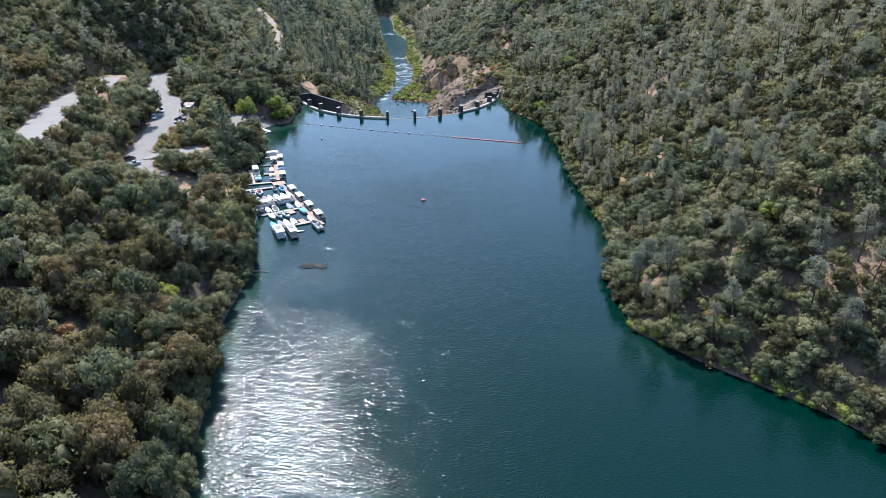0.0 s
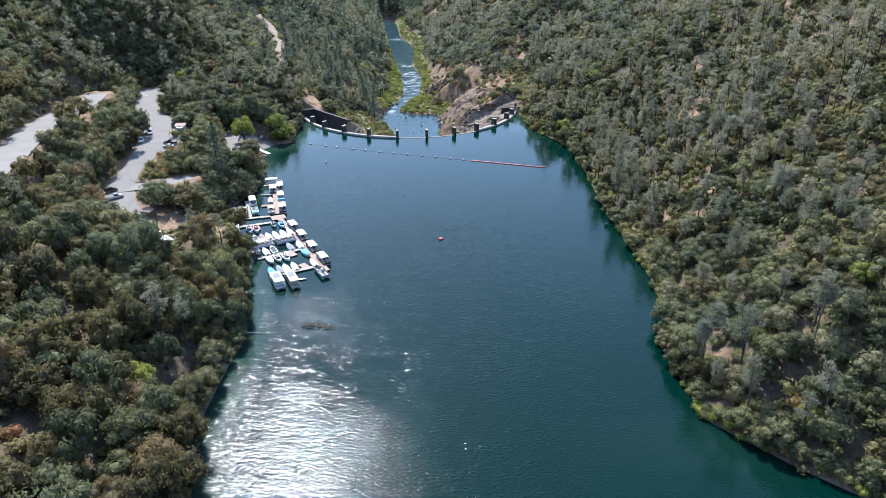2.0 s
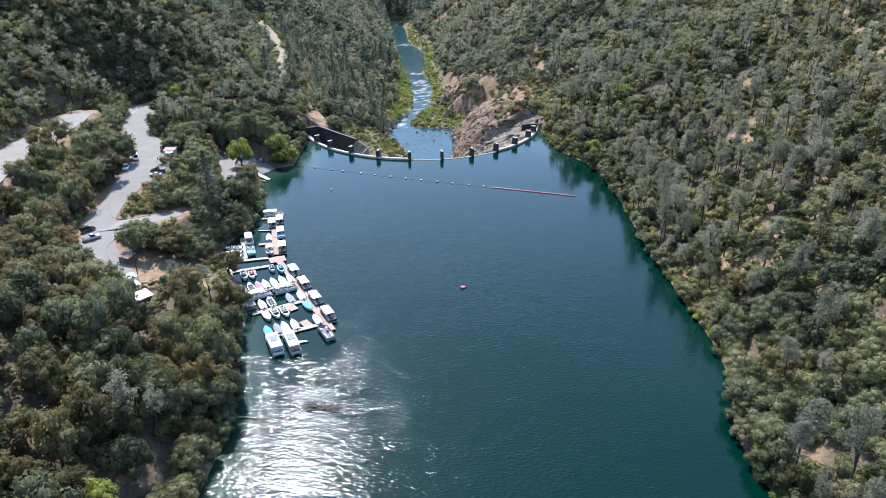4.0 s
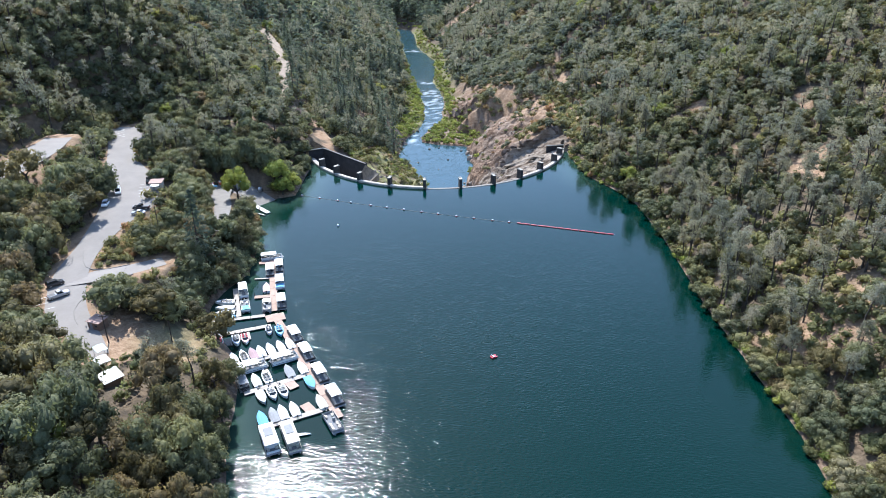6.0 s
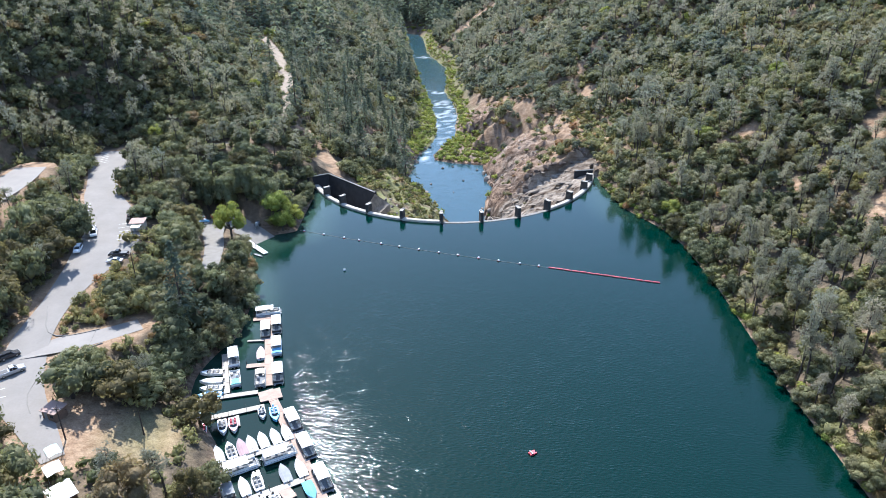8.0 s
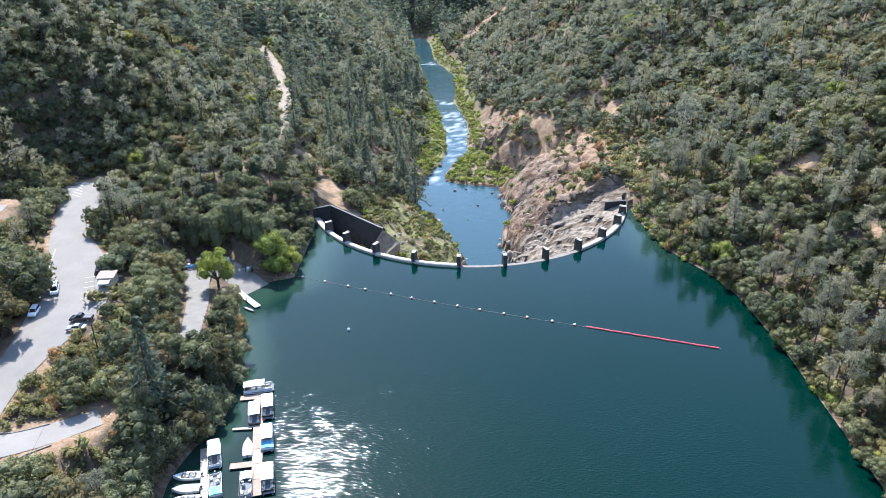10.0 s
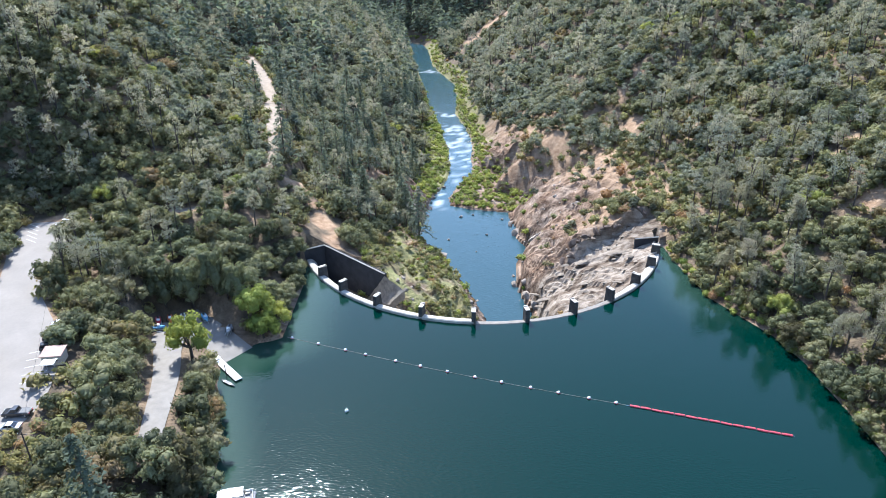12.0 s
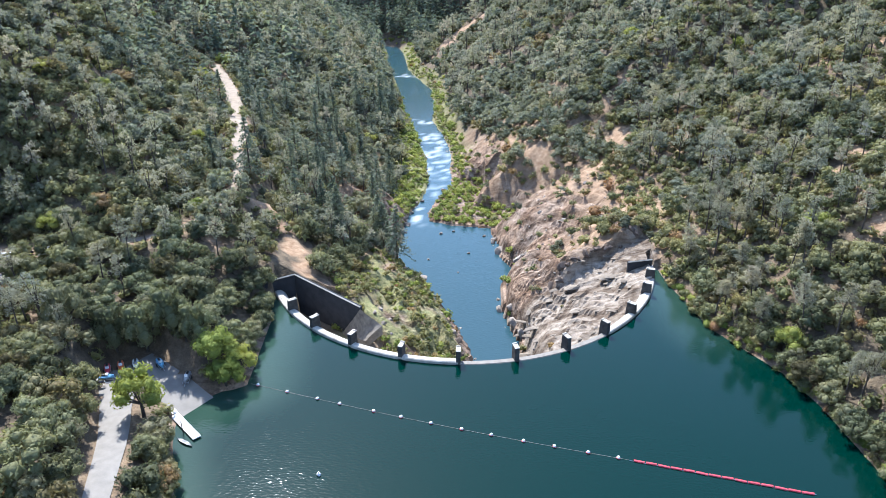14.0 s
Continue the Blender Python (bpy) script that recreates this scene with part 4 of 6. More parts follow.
def scatter():
    """Where each tree stands: x, y, z, kind, size, spin."""
    step = 5.4
    ax, ay = np.arange(-330, 262, step), np.arange(-20, 1190, step)
    gx, gy = np.meshgrid(ax, ay)
    x = (gx + rng.uniform(-0.46, 0.46, gx.shape) * step).ravel()
    y = (gy + rng.uniform(-0.46, 0.46, gy.shape) * step).ravel()
    z = land(x, y)
    er, el = reach(x, y, RIGHT_BANK)[0], reach(x, y, LEFT_BANK)[0]
    down = (y > 405) & (x > -113) & (x < 14) | (y > 452)
    bare = wander(x, y, 34, 11)
    low = np.zeros(x.shape, bool)
    for cx, cy, r in STANDOUT:
        x = np.where(np.hypot(x - cx, y - cy) < r, 999.0, x)
    ok = np.where(down, z > RIVER_Z + 1.2, z > 0.7)
    for line, half, _ in WAYS:
        ok &= reach(x, y, line)[0] > half + (np.where(y > 495, 4.0, 0.8) if line is BACK else 2.0)
    for line, sx, sy, r in ((UPPER, 5, -9, 6), (ROAD[4:], 4, -7, 5), (LOOP, 3, -8, 7)):
        low |= reach(x, y, [(a[0] + sx, a[1] + sy) for a in line])[0] < r
    low |= (x > -150) & (x < -133) & (y > 287) & (y < 323)
    rad = np.hypot(x - DAM_X, y - DAM_Y)
    ok &= ~((np.abs(rad - DAM_R) < 14) & (x > -116) & (x < 16) & (y < 460)) & ~((x > -116) & (x < -76) & (y > 400) & (y < 436))
    east = np.where(down, x > plan_x(y, RIGHT_BANK), x > 0)
    far = np.hypot(x + 46, y - 238)
    ok &= z < np.where(y > 238, 128 - 0.095 * far, 112)
    dens = np.where(east, 0.95, 0.98) - 0.3 * fade(0.4, 0.65, bare)
    edge = np.interp(y, [430, 460, 500, 560, 640, 720], [58, 62, 60, 48, 32, 12]) + 16 * wander(x, y, 26, 31)
    scar = east & down & (y < 720) & (er < edge)
    dens = np.where(scar, dens * (0.42 + 0.55 * fade(16, 36, er)), dens)
    dens = np.where(~east & (y < 235), dens * 0.86, dens)
    dens = np.where(~east & down, dens * (0.45 + 0.55 * np.maximum(fade(8, 30, el), fade(700, 760, y))), dens)
    dens = np.where((x < -150) & (y > 385) & (y < 520), np.maximum(dens, 0.92), dens)
    dens = np.where((x > -92) & (x < -48) & (y > 400) & (y < 480), 0.85, dens)
    dens = np.where((x > -150) & (x < -84) & (y > 436) & (y < 510), np.maximum(dens, 0.8), dens)
    for cx, cy, r in SCARS:
        dens = np.where(np.hypot(x - cx, y - cy) < r, 0.12 if cy < 900 else 0.0, dens)
    # nothing tall below the cut bank in the far valley
    dens = np.where(reach(x, y, [(-92, 915), (-80, 928), (-64, 938), (-50, 947)])[0] < 13, 0.0, dens)
    dens = np.where(slab_at(x, y) > 0.4, 0.03, dens)
    aside = np.abs(x - 5 + 0.16 * np.maximum(y - 100, 0)) > 0.69 * y + 42
    dens = np.where(aside, dens * np.where((y < 420) & (np.abs(x + 20) < 200), 0.5, 0.0), dens)
    dens = np.where(y > 660, dens * np.where(y > 900, 0.85, 0.72), dens)
    ok &= rng.uniform(size=x.size) < dens
    out = []
    pick = rng.uniform(size=x.size)
    grove = wander(x, y, 60, 41)
    for i in np.nonzero(ok)[0]:
        X, Y, Z, p = x[i], y[i], z[i], pick[i]
        if down[i] and min(er[i], el[i]) < 12 and Z < RIVER_Z + 9:
            kind, size = ("willow", rng.uniform(1.6, 3.0)) if p < 0.75 else ("bush", rng.uniform(1.4, 2.4))
        elif low[i]:
            kind, size = "bush", rng.uniform(1.2, 2.2)
        elif down[i] and -92 < X < -45 and Y < 480:
            kind, size = ("willow", rng.uniform(1.0, 1.9)) if p < 0.25 else (("bush", "scrub")[i % 2], rng.uniform(1.4, 3.0))
        elif scar[i]:
            kind, size = (("scrub", "bush")[i % 2], rng.uniform(1.0, 2.5) * (1.8 if er[i] > 28 else 1)) if p < 0.85 else ("oak", rng.uniform(1.6, 2.8))
        elif east[i]:
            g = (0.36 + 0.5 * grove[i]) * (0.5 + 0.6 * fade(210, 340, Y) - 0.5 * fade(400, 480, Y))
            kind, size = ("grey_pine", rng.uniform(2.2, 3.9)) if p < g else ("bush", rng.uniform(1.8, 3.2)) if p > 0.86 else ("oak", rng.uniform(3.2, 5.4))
        else:
            f = fade(440, 560, Y) * (0.14 + 0.30 * grove[i])
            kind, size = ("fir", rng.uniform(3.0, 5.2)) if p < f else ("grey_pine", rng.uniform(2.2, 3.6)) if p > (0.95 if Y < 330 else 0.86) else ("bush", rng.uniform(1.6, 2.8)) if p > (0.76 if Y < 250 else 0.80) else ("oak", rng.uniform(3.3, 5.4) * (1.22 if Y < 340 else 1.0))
        if Y > 1035 and kind in ("oak", "grey_pine") and p < 0.7:
            kind, size = "fir", rng.uniform(3.2, 5.0)
        if kind == "grey_pine" and -140 < X < -104 and 300 < Y < 400:
            kind, size = "oak", rng.uniform(3.2, 4.6)
        if Y > 660 or aside[i]:
            size *= 1.22
        if kind == "oak" and rng.uniform() < 0.007:
            kind = "bright_oak"
        # the farther out, the more oaks get the haze-coloured leaves
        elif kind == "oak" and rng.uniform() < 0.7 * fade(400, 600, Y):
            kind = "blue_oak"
        elif kind == "oak" and rng.uniform() < (0.12 if east[i] or Y > 330 else 0.75 if Y < 150 else 0.4):
            kind = "dry_oak"
        out.append((X, Y, Z, kind, size, rng.uniform(0, 2 * math.pi)))
    # scrub under and between the trees
    gx, gy = np.meshgrid(np.arange(-240, 200, 3.5), np.arange(110, 640, 3.5))
    x, y = (gx + rng.uniform(-2, 2, gx.shape)).ravel(), (gy + rng.uniform(-2, 2, gy.shape)).ravel()
    z = land(x, y)
    down = (y > 405) & (x > -113) & (x < 14) | (y > 452)
    er = reach(x, y, RIGHT_BANK)[0]
    el = reach(x, y, LEFT_BANK)[0]
    behind = (x < -140) & (y > 418)
    sel = np.where(down, (z > RIVER_Z + 2) & ((x > plan_x(y, RIGHT_BANK)) & (er > 50) | (x < plan_x(y, LEFT_BANK)) & (el > 30)), z > 0.8) & (z < 105) & (rng.uniform(size=x.size) < np.where(x > 0, 0.9, np.where(behind, 0.8, np.where(y < 250, 0.3, 0.4))))
    for line, half, _ in WAYS:
        sel &= reach(x, y, line)[0] > half + 1.5
    sel &= ~((np.abs(np.hypot(x - DAM_X, y - DAM_Y) - DAM_R) < 14) & (x > -116) & (x < 16) & (y < 460)) & ~((x > -116) & (x < -76) & (y > 400) & (y < 436))
    for cx, cy, r in SCARS:
        sel &= np.hypot(x - cx, y - cy) > r
    for i in np.nonzero(sel)[0]:
        out.append((x[i], y[i], z[i], "scrub", rng.uniform(2.0, 3.9), rng.uniform(0, 6.28)))
    # dry shrubs along the road's edges and on the island beside the side road
    gx, gy = np.meshgrid(np.arange(-215, -112, 2.4), np.arange(240, 425, 2.4))
    x, y = (gx + rng.uniform(-1.2, 1.2, gx.shape)).ravel(), (gy + rng.uniform(-1.2, 1.2, gy.shape)).ravel()
    z = land(x, y)
    gap = np.minimum(reach(x, y, UPPER)[0] - 7.4, reach(x, y, LOOP)[0] - 3.4)
    gap = np.minimum(gap, reach(x, y, ROAD)[0] - reach(x, y, [(a[0], a[1], k) for a, k in zip(ROAD, ROAD_HALF)])[1])
    isle = (y > 289) & (y < 322) & (x > -148) & (x < -122)
    sel = (gap > 1.2) & ((gap < 9) | isle) & (np.hypot(x + 145, y - 339) > 8) & (np.hypot(x + 124, y - 256) > 9) & (z > 1) & (rng.uniform(size=x.size) < np.where(isle, 0.75, 0.42))
    for line, half, _ in WAYS:
        sel &= reach(x, y, line)[0] > half + 1.3 if line not in (ROAD,) else sel
    for i in np.nonzero(sel)[0]:
        out.append((x[i], y[i], z[i], "bush", rng.uniform(1.5, 2.7) if isle[i] else rng.uniform(1.0, 2.0), rng.uniform(0, 6.28)))
    # close-set oaks on the steep hill behind the parking area
    gx, gy = np.meshgrid(np.arange(-262, -142, 4.4), np.arange(398, 474, 4.0))
    x, y = (gx + rng.uniform(-1.6, 1.6, gx.shape)).ravel(), (gy + rng.uniform(-1.6, 1.6, gy.shape)).ravel()
    z = land(x, y)
    steep = np.hypot(land(x + 2, y) - z, land(x, y + 2) - z) / 2
    sel = (z > 20.5) & (rng.uniform(size=x.size) < fade(0.35, 0.8, steep))
    for line, half, _ in WAYS:
        sel &= reach(x, y, line)[0] > half + 4.0
    for i in np.nonzero(sel)[0]:
        out.append((x[i], y[i], z[i], "oak" if i % 6 else "grey_pine", rng.uniform(2.8, 4.4), rng.uniform(0, 6.28)))
    # willows on the flats beside the rapids
    gx, gy = np.meshgrid(np.arange(-125, -20, 2.3), np.arange(548, 1060, 2.3))
    x, y = (gx + rng.uniform(-1, 1, gx.shape)).ravel(), (gy + rng.uniform(-1, 1, gy.shape)).ravel()
    z = land(x, y)
    el, er = reach(x, y, LEFT_BANK)[0], reach(x, y, RIGHT_BANK)[0]
    west, out_east = x < plan_x(y, LEFT_BANK), x > plan_x(y, RIGHT_BANK)
    thick = np.where(west, 14 * fade(560, 585, y) * (1 - fade(715, 745, y)) + 2 + 4 * fade(740, 780, y), np.where(y < 612, 22, 7)) + 5 * wander(x, y, 12, 71)
    sel = (z > RIVER_Z + 0.05) & ((west & (el < thick)) | (out_east & (er < thick) & (x < -30))) & (rng.uniform(size=x.size) < np.where(y > 760, 0.6, 0.5 + 0.4 * (wander(x, y, 8, 83) > -0.1)))
    for i in np.nonzero(sel)[0]:
        out.append((x[i], y[i], z[i], "willow" if i % (5 if y[i] < 720 else 2) else "scrub", rng.uniform(1.0, 2.1) * (1.7 if i % 7 == 0 else 1.0), rng.uniform(0, 6.28)))
    # brush on the rocky spur west of the pool
    gx, gy = np.meshgrid(np.arange(-94, -46, 2.1), np.arange(402, 486, 2.1))
    x, y = (gx + rng.uniform(-1, 1, gx.shape)).ravel(), (gy + rng.uniform(-1, 1, gy.shape)).ravel()
    z, el = land(x, y), reach(x, y, LEFT_BANK)[0]
    rad = np.hypot(x - DAM_X, y - DAM_Y)
    sel = (rad < DAM_R - 7) & (x < plan_x(y, LEFT_BANK)) & (el > 2.5) & (z > RIVER_Z + 4) & (wander(x, y, 11, 82) > -0.12) & (y > 414 - 0.62 * (x + 80))
    for i in np.nonzero(sel)[0]:
        out.append((x[i], y[i], z[i], ("scrub", "willow", "scrub", "bush", "scrub")[i % 5], rng.uniform(0.9, 2.3), rng.uniform(0, 6.28)))
    # a fringe of shrubs and small oaks along the waterline
    for line, side, kinds in ((LEFT_SHORE, -1, ("oak", "oak", "oak", "bush", "oak")), (RIGHT_SHORE, 1, ("bush", "willow", "willow", "oak", "scrub"))):
        for a, b in zip(line[1:-1], line[2:]):
            n = max(1, int(math.dist(a, b) / 1.4))
            for i in range(n):
                u = (i + rng.uniform(0, 1)) / n
                away = rng.uniform(-0.5, 2.6) if side > 0 else rng.uniform(-0.4, 4.5)
                nx, ny = (b[1] - a[1]) / math.dist(a, b), -(b[0] - a[0]) / math.dist(a, b)
                X, Y = a[0] + (b[0] - a[0]) * u + nx * away * side, a[1] + (b[1] - a[1]) * u + ny * away * side
                if Y < 30 or any(math.hypot(X - cx, Y - cy) < r for cx, cy, r in STANDOUT) or min(float(reach(X, Y, w)[0]) - h for w, h, _ in WAYS) < 1.5 or Y > (420 if side < 0 else 449):
                    continue
                kind = "bush" if side < 0 and 222 < Y < 266 else kinds[rng.integers(0, 5)]
                size = rng.uniform(2.4, 3.8) if kind == "oak" else rng.uniform(1.2, 2.5) if side > 0 else rng.uniform(1.2, 2.2)
                out.append((X, Y, max(0.05, float(land(X, Y))), kind, size, rng.uniform(0, 6.28)))
    # a belt of shrubs along the foot of the slope above the rock slab
    own = np.random.default_rng(5)
    belt = [(-18, 486), (-8, 475), (2, 469.5), (12, 471), (21, 463)]
    for i in range(46):
        u = own.uniform(0, 3.999)
        a, b = belt[int(u)], belt[int(u) + 1]
        X, Y = a[0] + (b[0] - a[0]) * (u % 1) + own.normal() * 1.8, a[1] + (b[1] - a[1]) * (u % 1) + own.uniform(-1, 5)
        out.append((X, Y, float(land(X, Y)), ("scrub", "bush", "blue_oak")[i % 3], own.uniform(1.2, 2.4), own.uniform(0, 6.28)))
    return out


TREES = scatter()
NAMES = {"oak": ("oak_tree", "round dark olive-green evergreen oak on the slope", "tree"),
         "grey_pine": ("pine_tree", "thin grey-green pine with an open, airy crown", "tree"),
         "fir": ("fir_tree", "dark pointed fir standing above the oaks", "tree"),
         "bush": ("bush", "dry brownish green bush on the hillside", "bush"),
         "scrub": ("scrub_bush", "grey-green scrub bush between the trees", "bush"),
         "willow": ("willow_bush", "bright green willow bush by the water", "bush"),
         "blue_oak": ("blue_oak_tree", "oak with blue-grey haze put into its leaf colour on the far slopes", "tree"),
         "willow_tree": ("willow_tree", "spreading green willow at the water's edge", "tree"),
         "dry_oak": ("dry_oak_tree", "olive-brown oak with dry summer leaves on the slope", "tree"),
         "bright_oak": ("young_tree", "bright yellow-green leafy young tree", "tree")}
CHEAP = {}


def tree_meshes(kind, variant):
    if (kind, variant) not in CHEAP:
        made = []
        for what, (v, f, m), mat in zip(("trunk", "crown"), MODELS[kind, 2][variant][::-1], (BARK, KINDS[kind][1])):
            ob = sheet(what, v, f, [mat], smooth=m == 2)
            made.append(ob.data)
            bpy.data.objects.remove(ob)
        CHEAP[kind, variant] = made
    return CHEAP[kind, variant]


def stand_tree(kind, x, y, z, size, spin, variant, label="", height=1.0):
    name, words, category = NAMES[kind]
    root = thing(name, (x, y, z), label or words, category, name + "s on the slopes")
    root.matrix_basis = Matrix.LocRotScale((x, y, z), Euler((0, 0, spin)), (size, size, size * height))
    for what, me in zip(("trunk", "crown"), tree_meshes(kind, variant)):
        ob = new(what, me)
        ob.parent = root
    return root


def build_trees():
    left = {k: 0 for k in KINDS}
    heaps = {}
    def closeness(t):
        return abs(t[0] + 5) + 0.35 * abs(t[1] - 210)
    for i, (x, y, z, kind, size, spin) in enumerate(sorted(TREES, key=closeness)):
        variant = i % 5
        tall = (0.9 + 0.75 * ((i * 7) % 10) / 10) if x < -40 and y < 245 and "oak" in kind else 1.15 + 0.35 * ((i * 7) % 10) / 10 if -188 < x < -150 and 250 < y < 345 and "oak" in kind else 0.88 + 0.24 * ((i * 7) % 10) / 10
        if left[kind] < {"oak": 210, "grey_pine": 170, "fir": 60, "bush": 230, "scrub": 150, "willow": 100, "bright_oak": 40, "dry_oak": 70, "willow_tree": 10, "blue_oak": 40}[kind] and (y < 520 or kind in ("fir", "willow")):
            left[kind] += 1
            stand_tree(kind, x, y, z, size, spin, variant, height=tall)
            continue
        near = (y < 435 and -190 < x < 110 and kind != "scrub" and abs(x - 5 + 0.16 * max(y - 100, 0)) < 0.69 * y + 42) or (kind == "willow" and y < 720)
        key = (kind, near)
        c, s = math.cos(spin) * size, math.sin(spin) * size
        turn = np.array([[c, s, 0], [-s, c, 0], [0, 0, size * tall]])
        lot = heaps.setdefault(key, (Heap(), []))
        for (v, f, m) in MODELS[kind, 1 if near else 0 if y < 650 else -1][variant][: 2 if near or kind == "grey_pine" else 1]:
            lot[0].add(v @ turn + [x, y, z], f, m)
            lot[1].append(np.full(len(v), (i * 0.6180339) % 1.0))
    for (kind, near), (heap, tints) in heaps.items():
        v, f, m = heap.done()
        name, words, category = NAMES[kind]
        ob = sheet(name.replace("_tree", "") + "_woods", v, f, [KINDS[kind][1], BARK], m == 1, m == 2)
        a = ob.data.attributes.new("tint", "FLOAT", "POINT")
        a.data.foreach_set("value", np.concatenate(tints).astype(np.float32))
        tagged(ob, "woods of " + words.replace(" on the slope", ""), "woods", kind="stuff")


build_trees()

# ---- paints and fittings ----
WHITE = plain("white_gelcoat", (0.72, 0.72, 0.70), 0.35, 0, 2.0, 0.06, 0.5)
CANVAS = plain("white_canvas", (0.63, 0.62, 0.59), 0.85, 0, 0.8, 0.10, 0.2, 0.01)
GREY_CANVAS = plain("grey_canvas", (0.26, 0.26, 0.26), 0.9, 0, 0.8, 0.15, 0.2, 0.01)
BLUE_CANVAS = plain("blue_canvas", (0.16, 0.36, 0.55), 0.85, 0, 0.8, 0.12, 0.2, 0.01)
TEAL_CANVAS = plain("turquoise_canvas", (0.20, 0.52, 0.52), 0.85, 0, 0.8, 0.15, 0.2, 0.01)
MAUVE_CANVAS = plain("mauve_canvas", (0.36, 0.25, 0.25), 0.85, 0, 0.8, 0.12, 0.2, 0.01)
PINK_CANVAS = plain("faded_pink_canvas", (0.60, 0.38, 0.36), 0.85, 0, 0.8, 0.12, 0.2, 0.01)
BLACK_PAINT = plain("black_paint", (0.03, 0.03, 0.032), 0.4, 0, 1.0, 0.2, 0.5)
CREAM = plain("cream_vinyl", (0.50, 0.45, 0.37), 0.6, 0, 0.5, 0.15, 0.3)
FLOOR = plain("grey_boat_floor", (0.20, 0.20, 0.20), 0.9, 0, 0.6, 0.2, 0.2)
ALLOY = plain("dull_aluminium", (0.55, 0.56, 0.57), 0.35, 0.9, 0.5, 0.12, 0.5)
GLASS = plain("dark_tinted_glass", (0.015, 0.018, 0.02), 0.08, 0, 3.0, 0.1, 0.6)
RUBBER = plain("black_rubber", (0.025, 0.025, 0.025), 0.8, 0, 0.3, 0.2, 0.3)
DECK = plain("weathered_pink_decking", (0.37, 0.265, 0.205), 0.9, 0, 1.2, 0.2, 0.2, 0.01)
PALE_DECK = plain("pale_weathered_decking", (0.39, 0.345, 0.29), 0.9, 0, 1.2, 0.2, 0.2, 0.01)
RED = plain("red_plastic", (0.55, 0.06, 0.08), 0.45, 0, 0.8, 0.12, 0.4)
ORANGE = plain("orange_red_plastic", (0.60, 0.13, 0.04), 0.4, 0, 0.8, 0.12, 0.4)
SKYBLUE = plain("light_blue_plastic", (0.18, 0.42, 0.60), 0.4, 0, 0.8, 0.1, 0.4)
SILVER = plain("silver_car_paint", (0.42, 0.43, 0.44), 0.3, 0.5, 1.5, 0.05, 0.5)
CARWHITE = plain("white_car_paint", (0.72, 0.72, 0.72), 0.3, 0, 1.5, 0.05, 0.5)
CARBLACK = plain("black_car_paint", (0.02, 0.021, 0.024), 0.22, 0, 1.5, 0.05, 0.6)
SHEETROOF = plain("white_sheet_roof", (0.66, 0.64, 0.60), 0.7, 0, 1.5, 0.10, 0.3)
PINKROOF = plain("pale_pink_roof", (0.34, 0.235, 0.19), 0.85, 0, 1.0, 0.12, 0.2)
BROWNWALL = plain("brown_board_wall", (0.20, 0.13, 0.09), 0.85, 0, 0.8, 0.2, 0.2, 0.01)
POLEWOOD = plain("dark_pole_wood", (0.07, 0.055, 0.045), 0.9, 0, 0.5, 0.3, 0.2)
LINE_PAINT = plain("worn_white_road_paint", (0.60, 0.60, 0.58), 0.9, 0, 0.4, 0.25, 0.2)
SLABSTONE = plain("pale_slab_rock", (0.225, 0.185, 0.143), 0.95, 0, 1.0, 0.35, 0.15, 0.05)
DARKSTONE = plain("dark_gorge_rock", (0.13, 0.098, 0.078), 0.95, 0, 1.2, 0.4, 0.15, 0.08)
STONE = plain("gorge_rock", (0.29, 0.245, 0.20), 0.95, 0, 1.2, 0.4, 0.15, 0.08)


def loft(bm, rings, ends=True):
    rows = [[bm.verts.new(p) for p in ring] for ring in rings]
    n = len(rows[0])
    for a, b in zip(rows[:-1], rows[1:]):
        for j in range(n):
            bm.faces.new((a[j], a[(j + 1) % n], b[(j + 1) % n], b[j]))
    if ends:
        bm.faces.new(rows[0][::-1])
        bm.faces.new(rows[-1])
    bmesh.ops.recalc_face_normals(bm, faces=bm.faces)


def outboard(parent, x, mat=None):
    bm = bmesh.new()
    box(bm, x - 0.35, 0, 0.95, 0.5, 0.38, 0.45, 0.08)
    box(bm, x - 0.3, 0, 0.35, 0.2, 0.14, 1.0, 0.03)
    part("outboard_motor", bm, mat or BLACK_PAINT, parent)


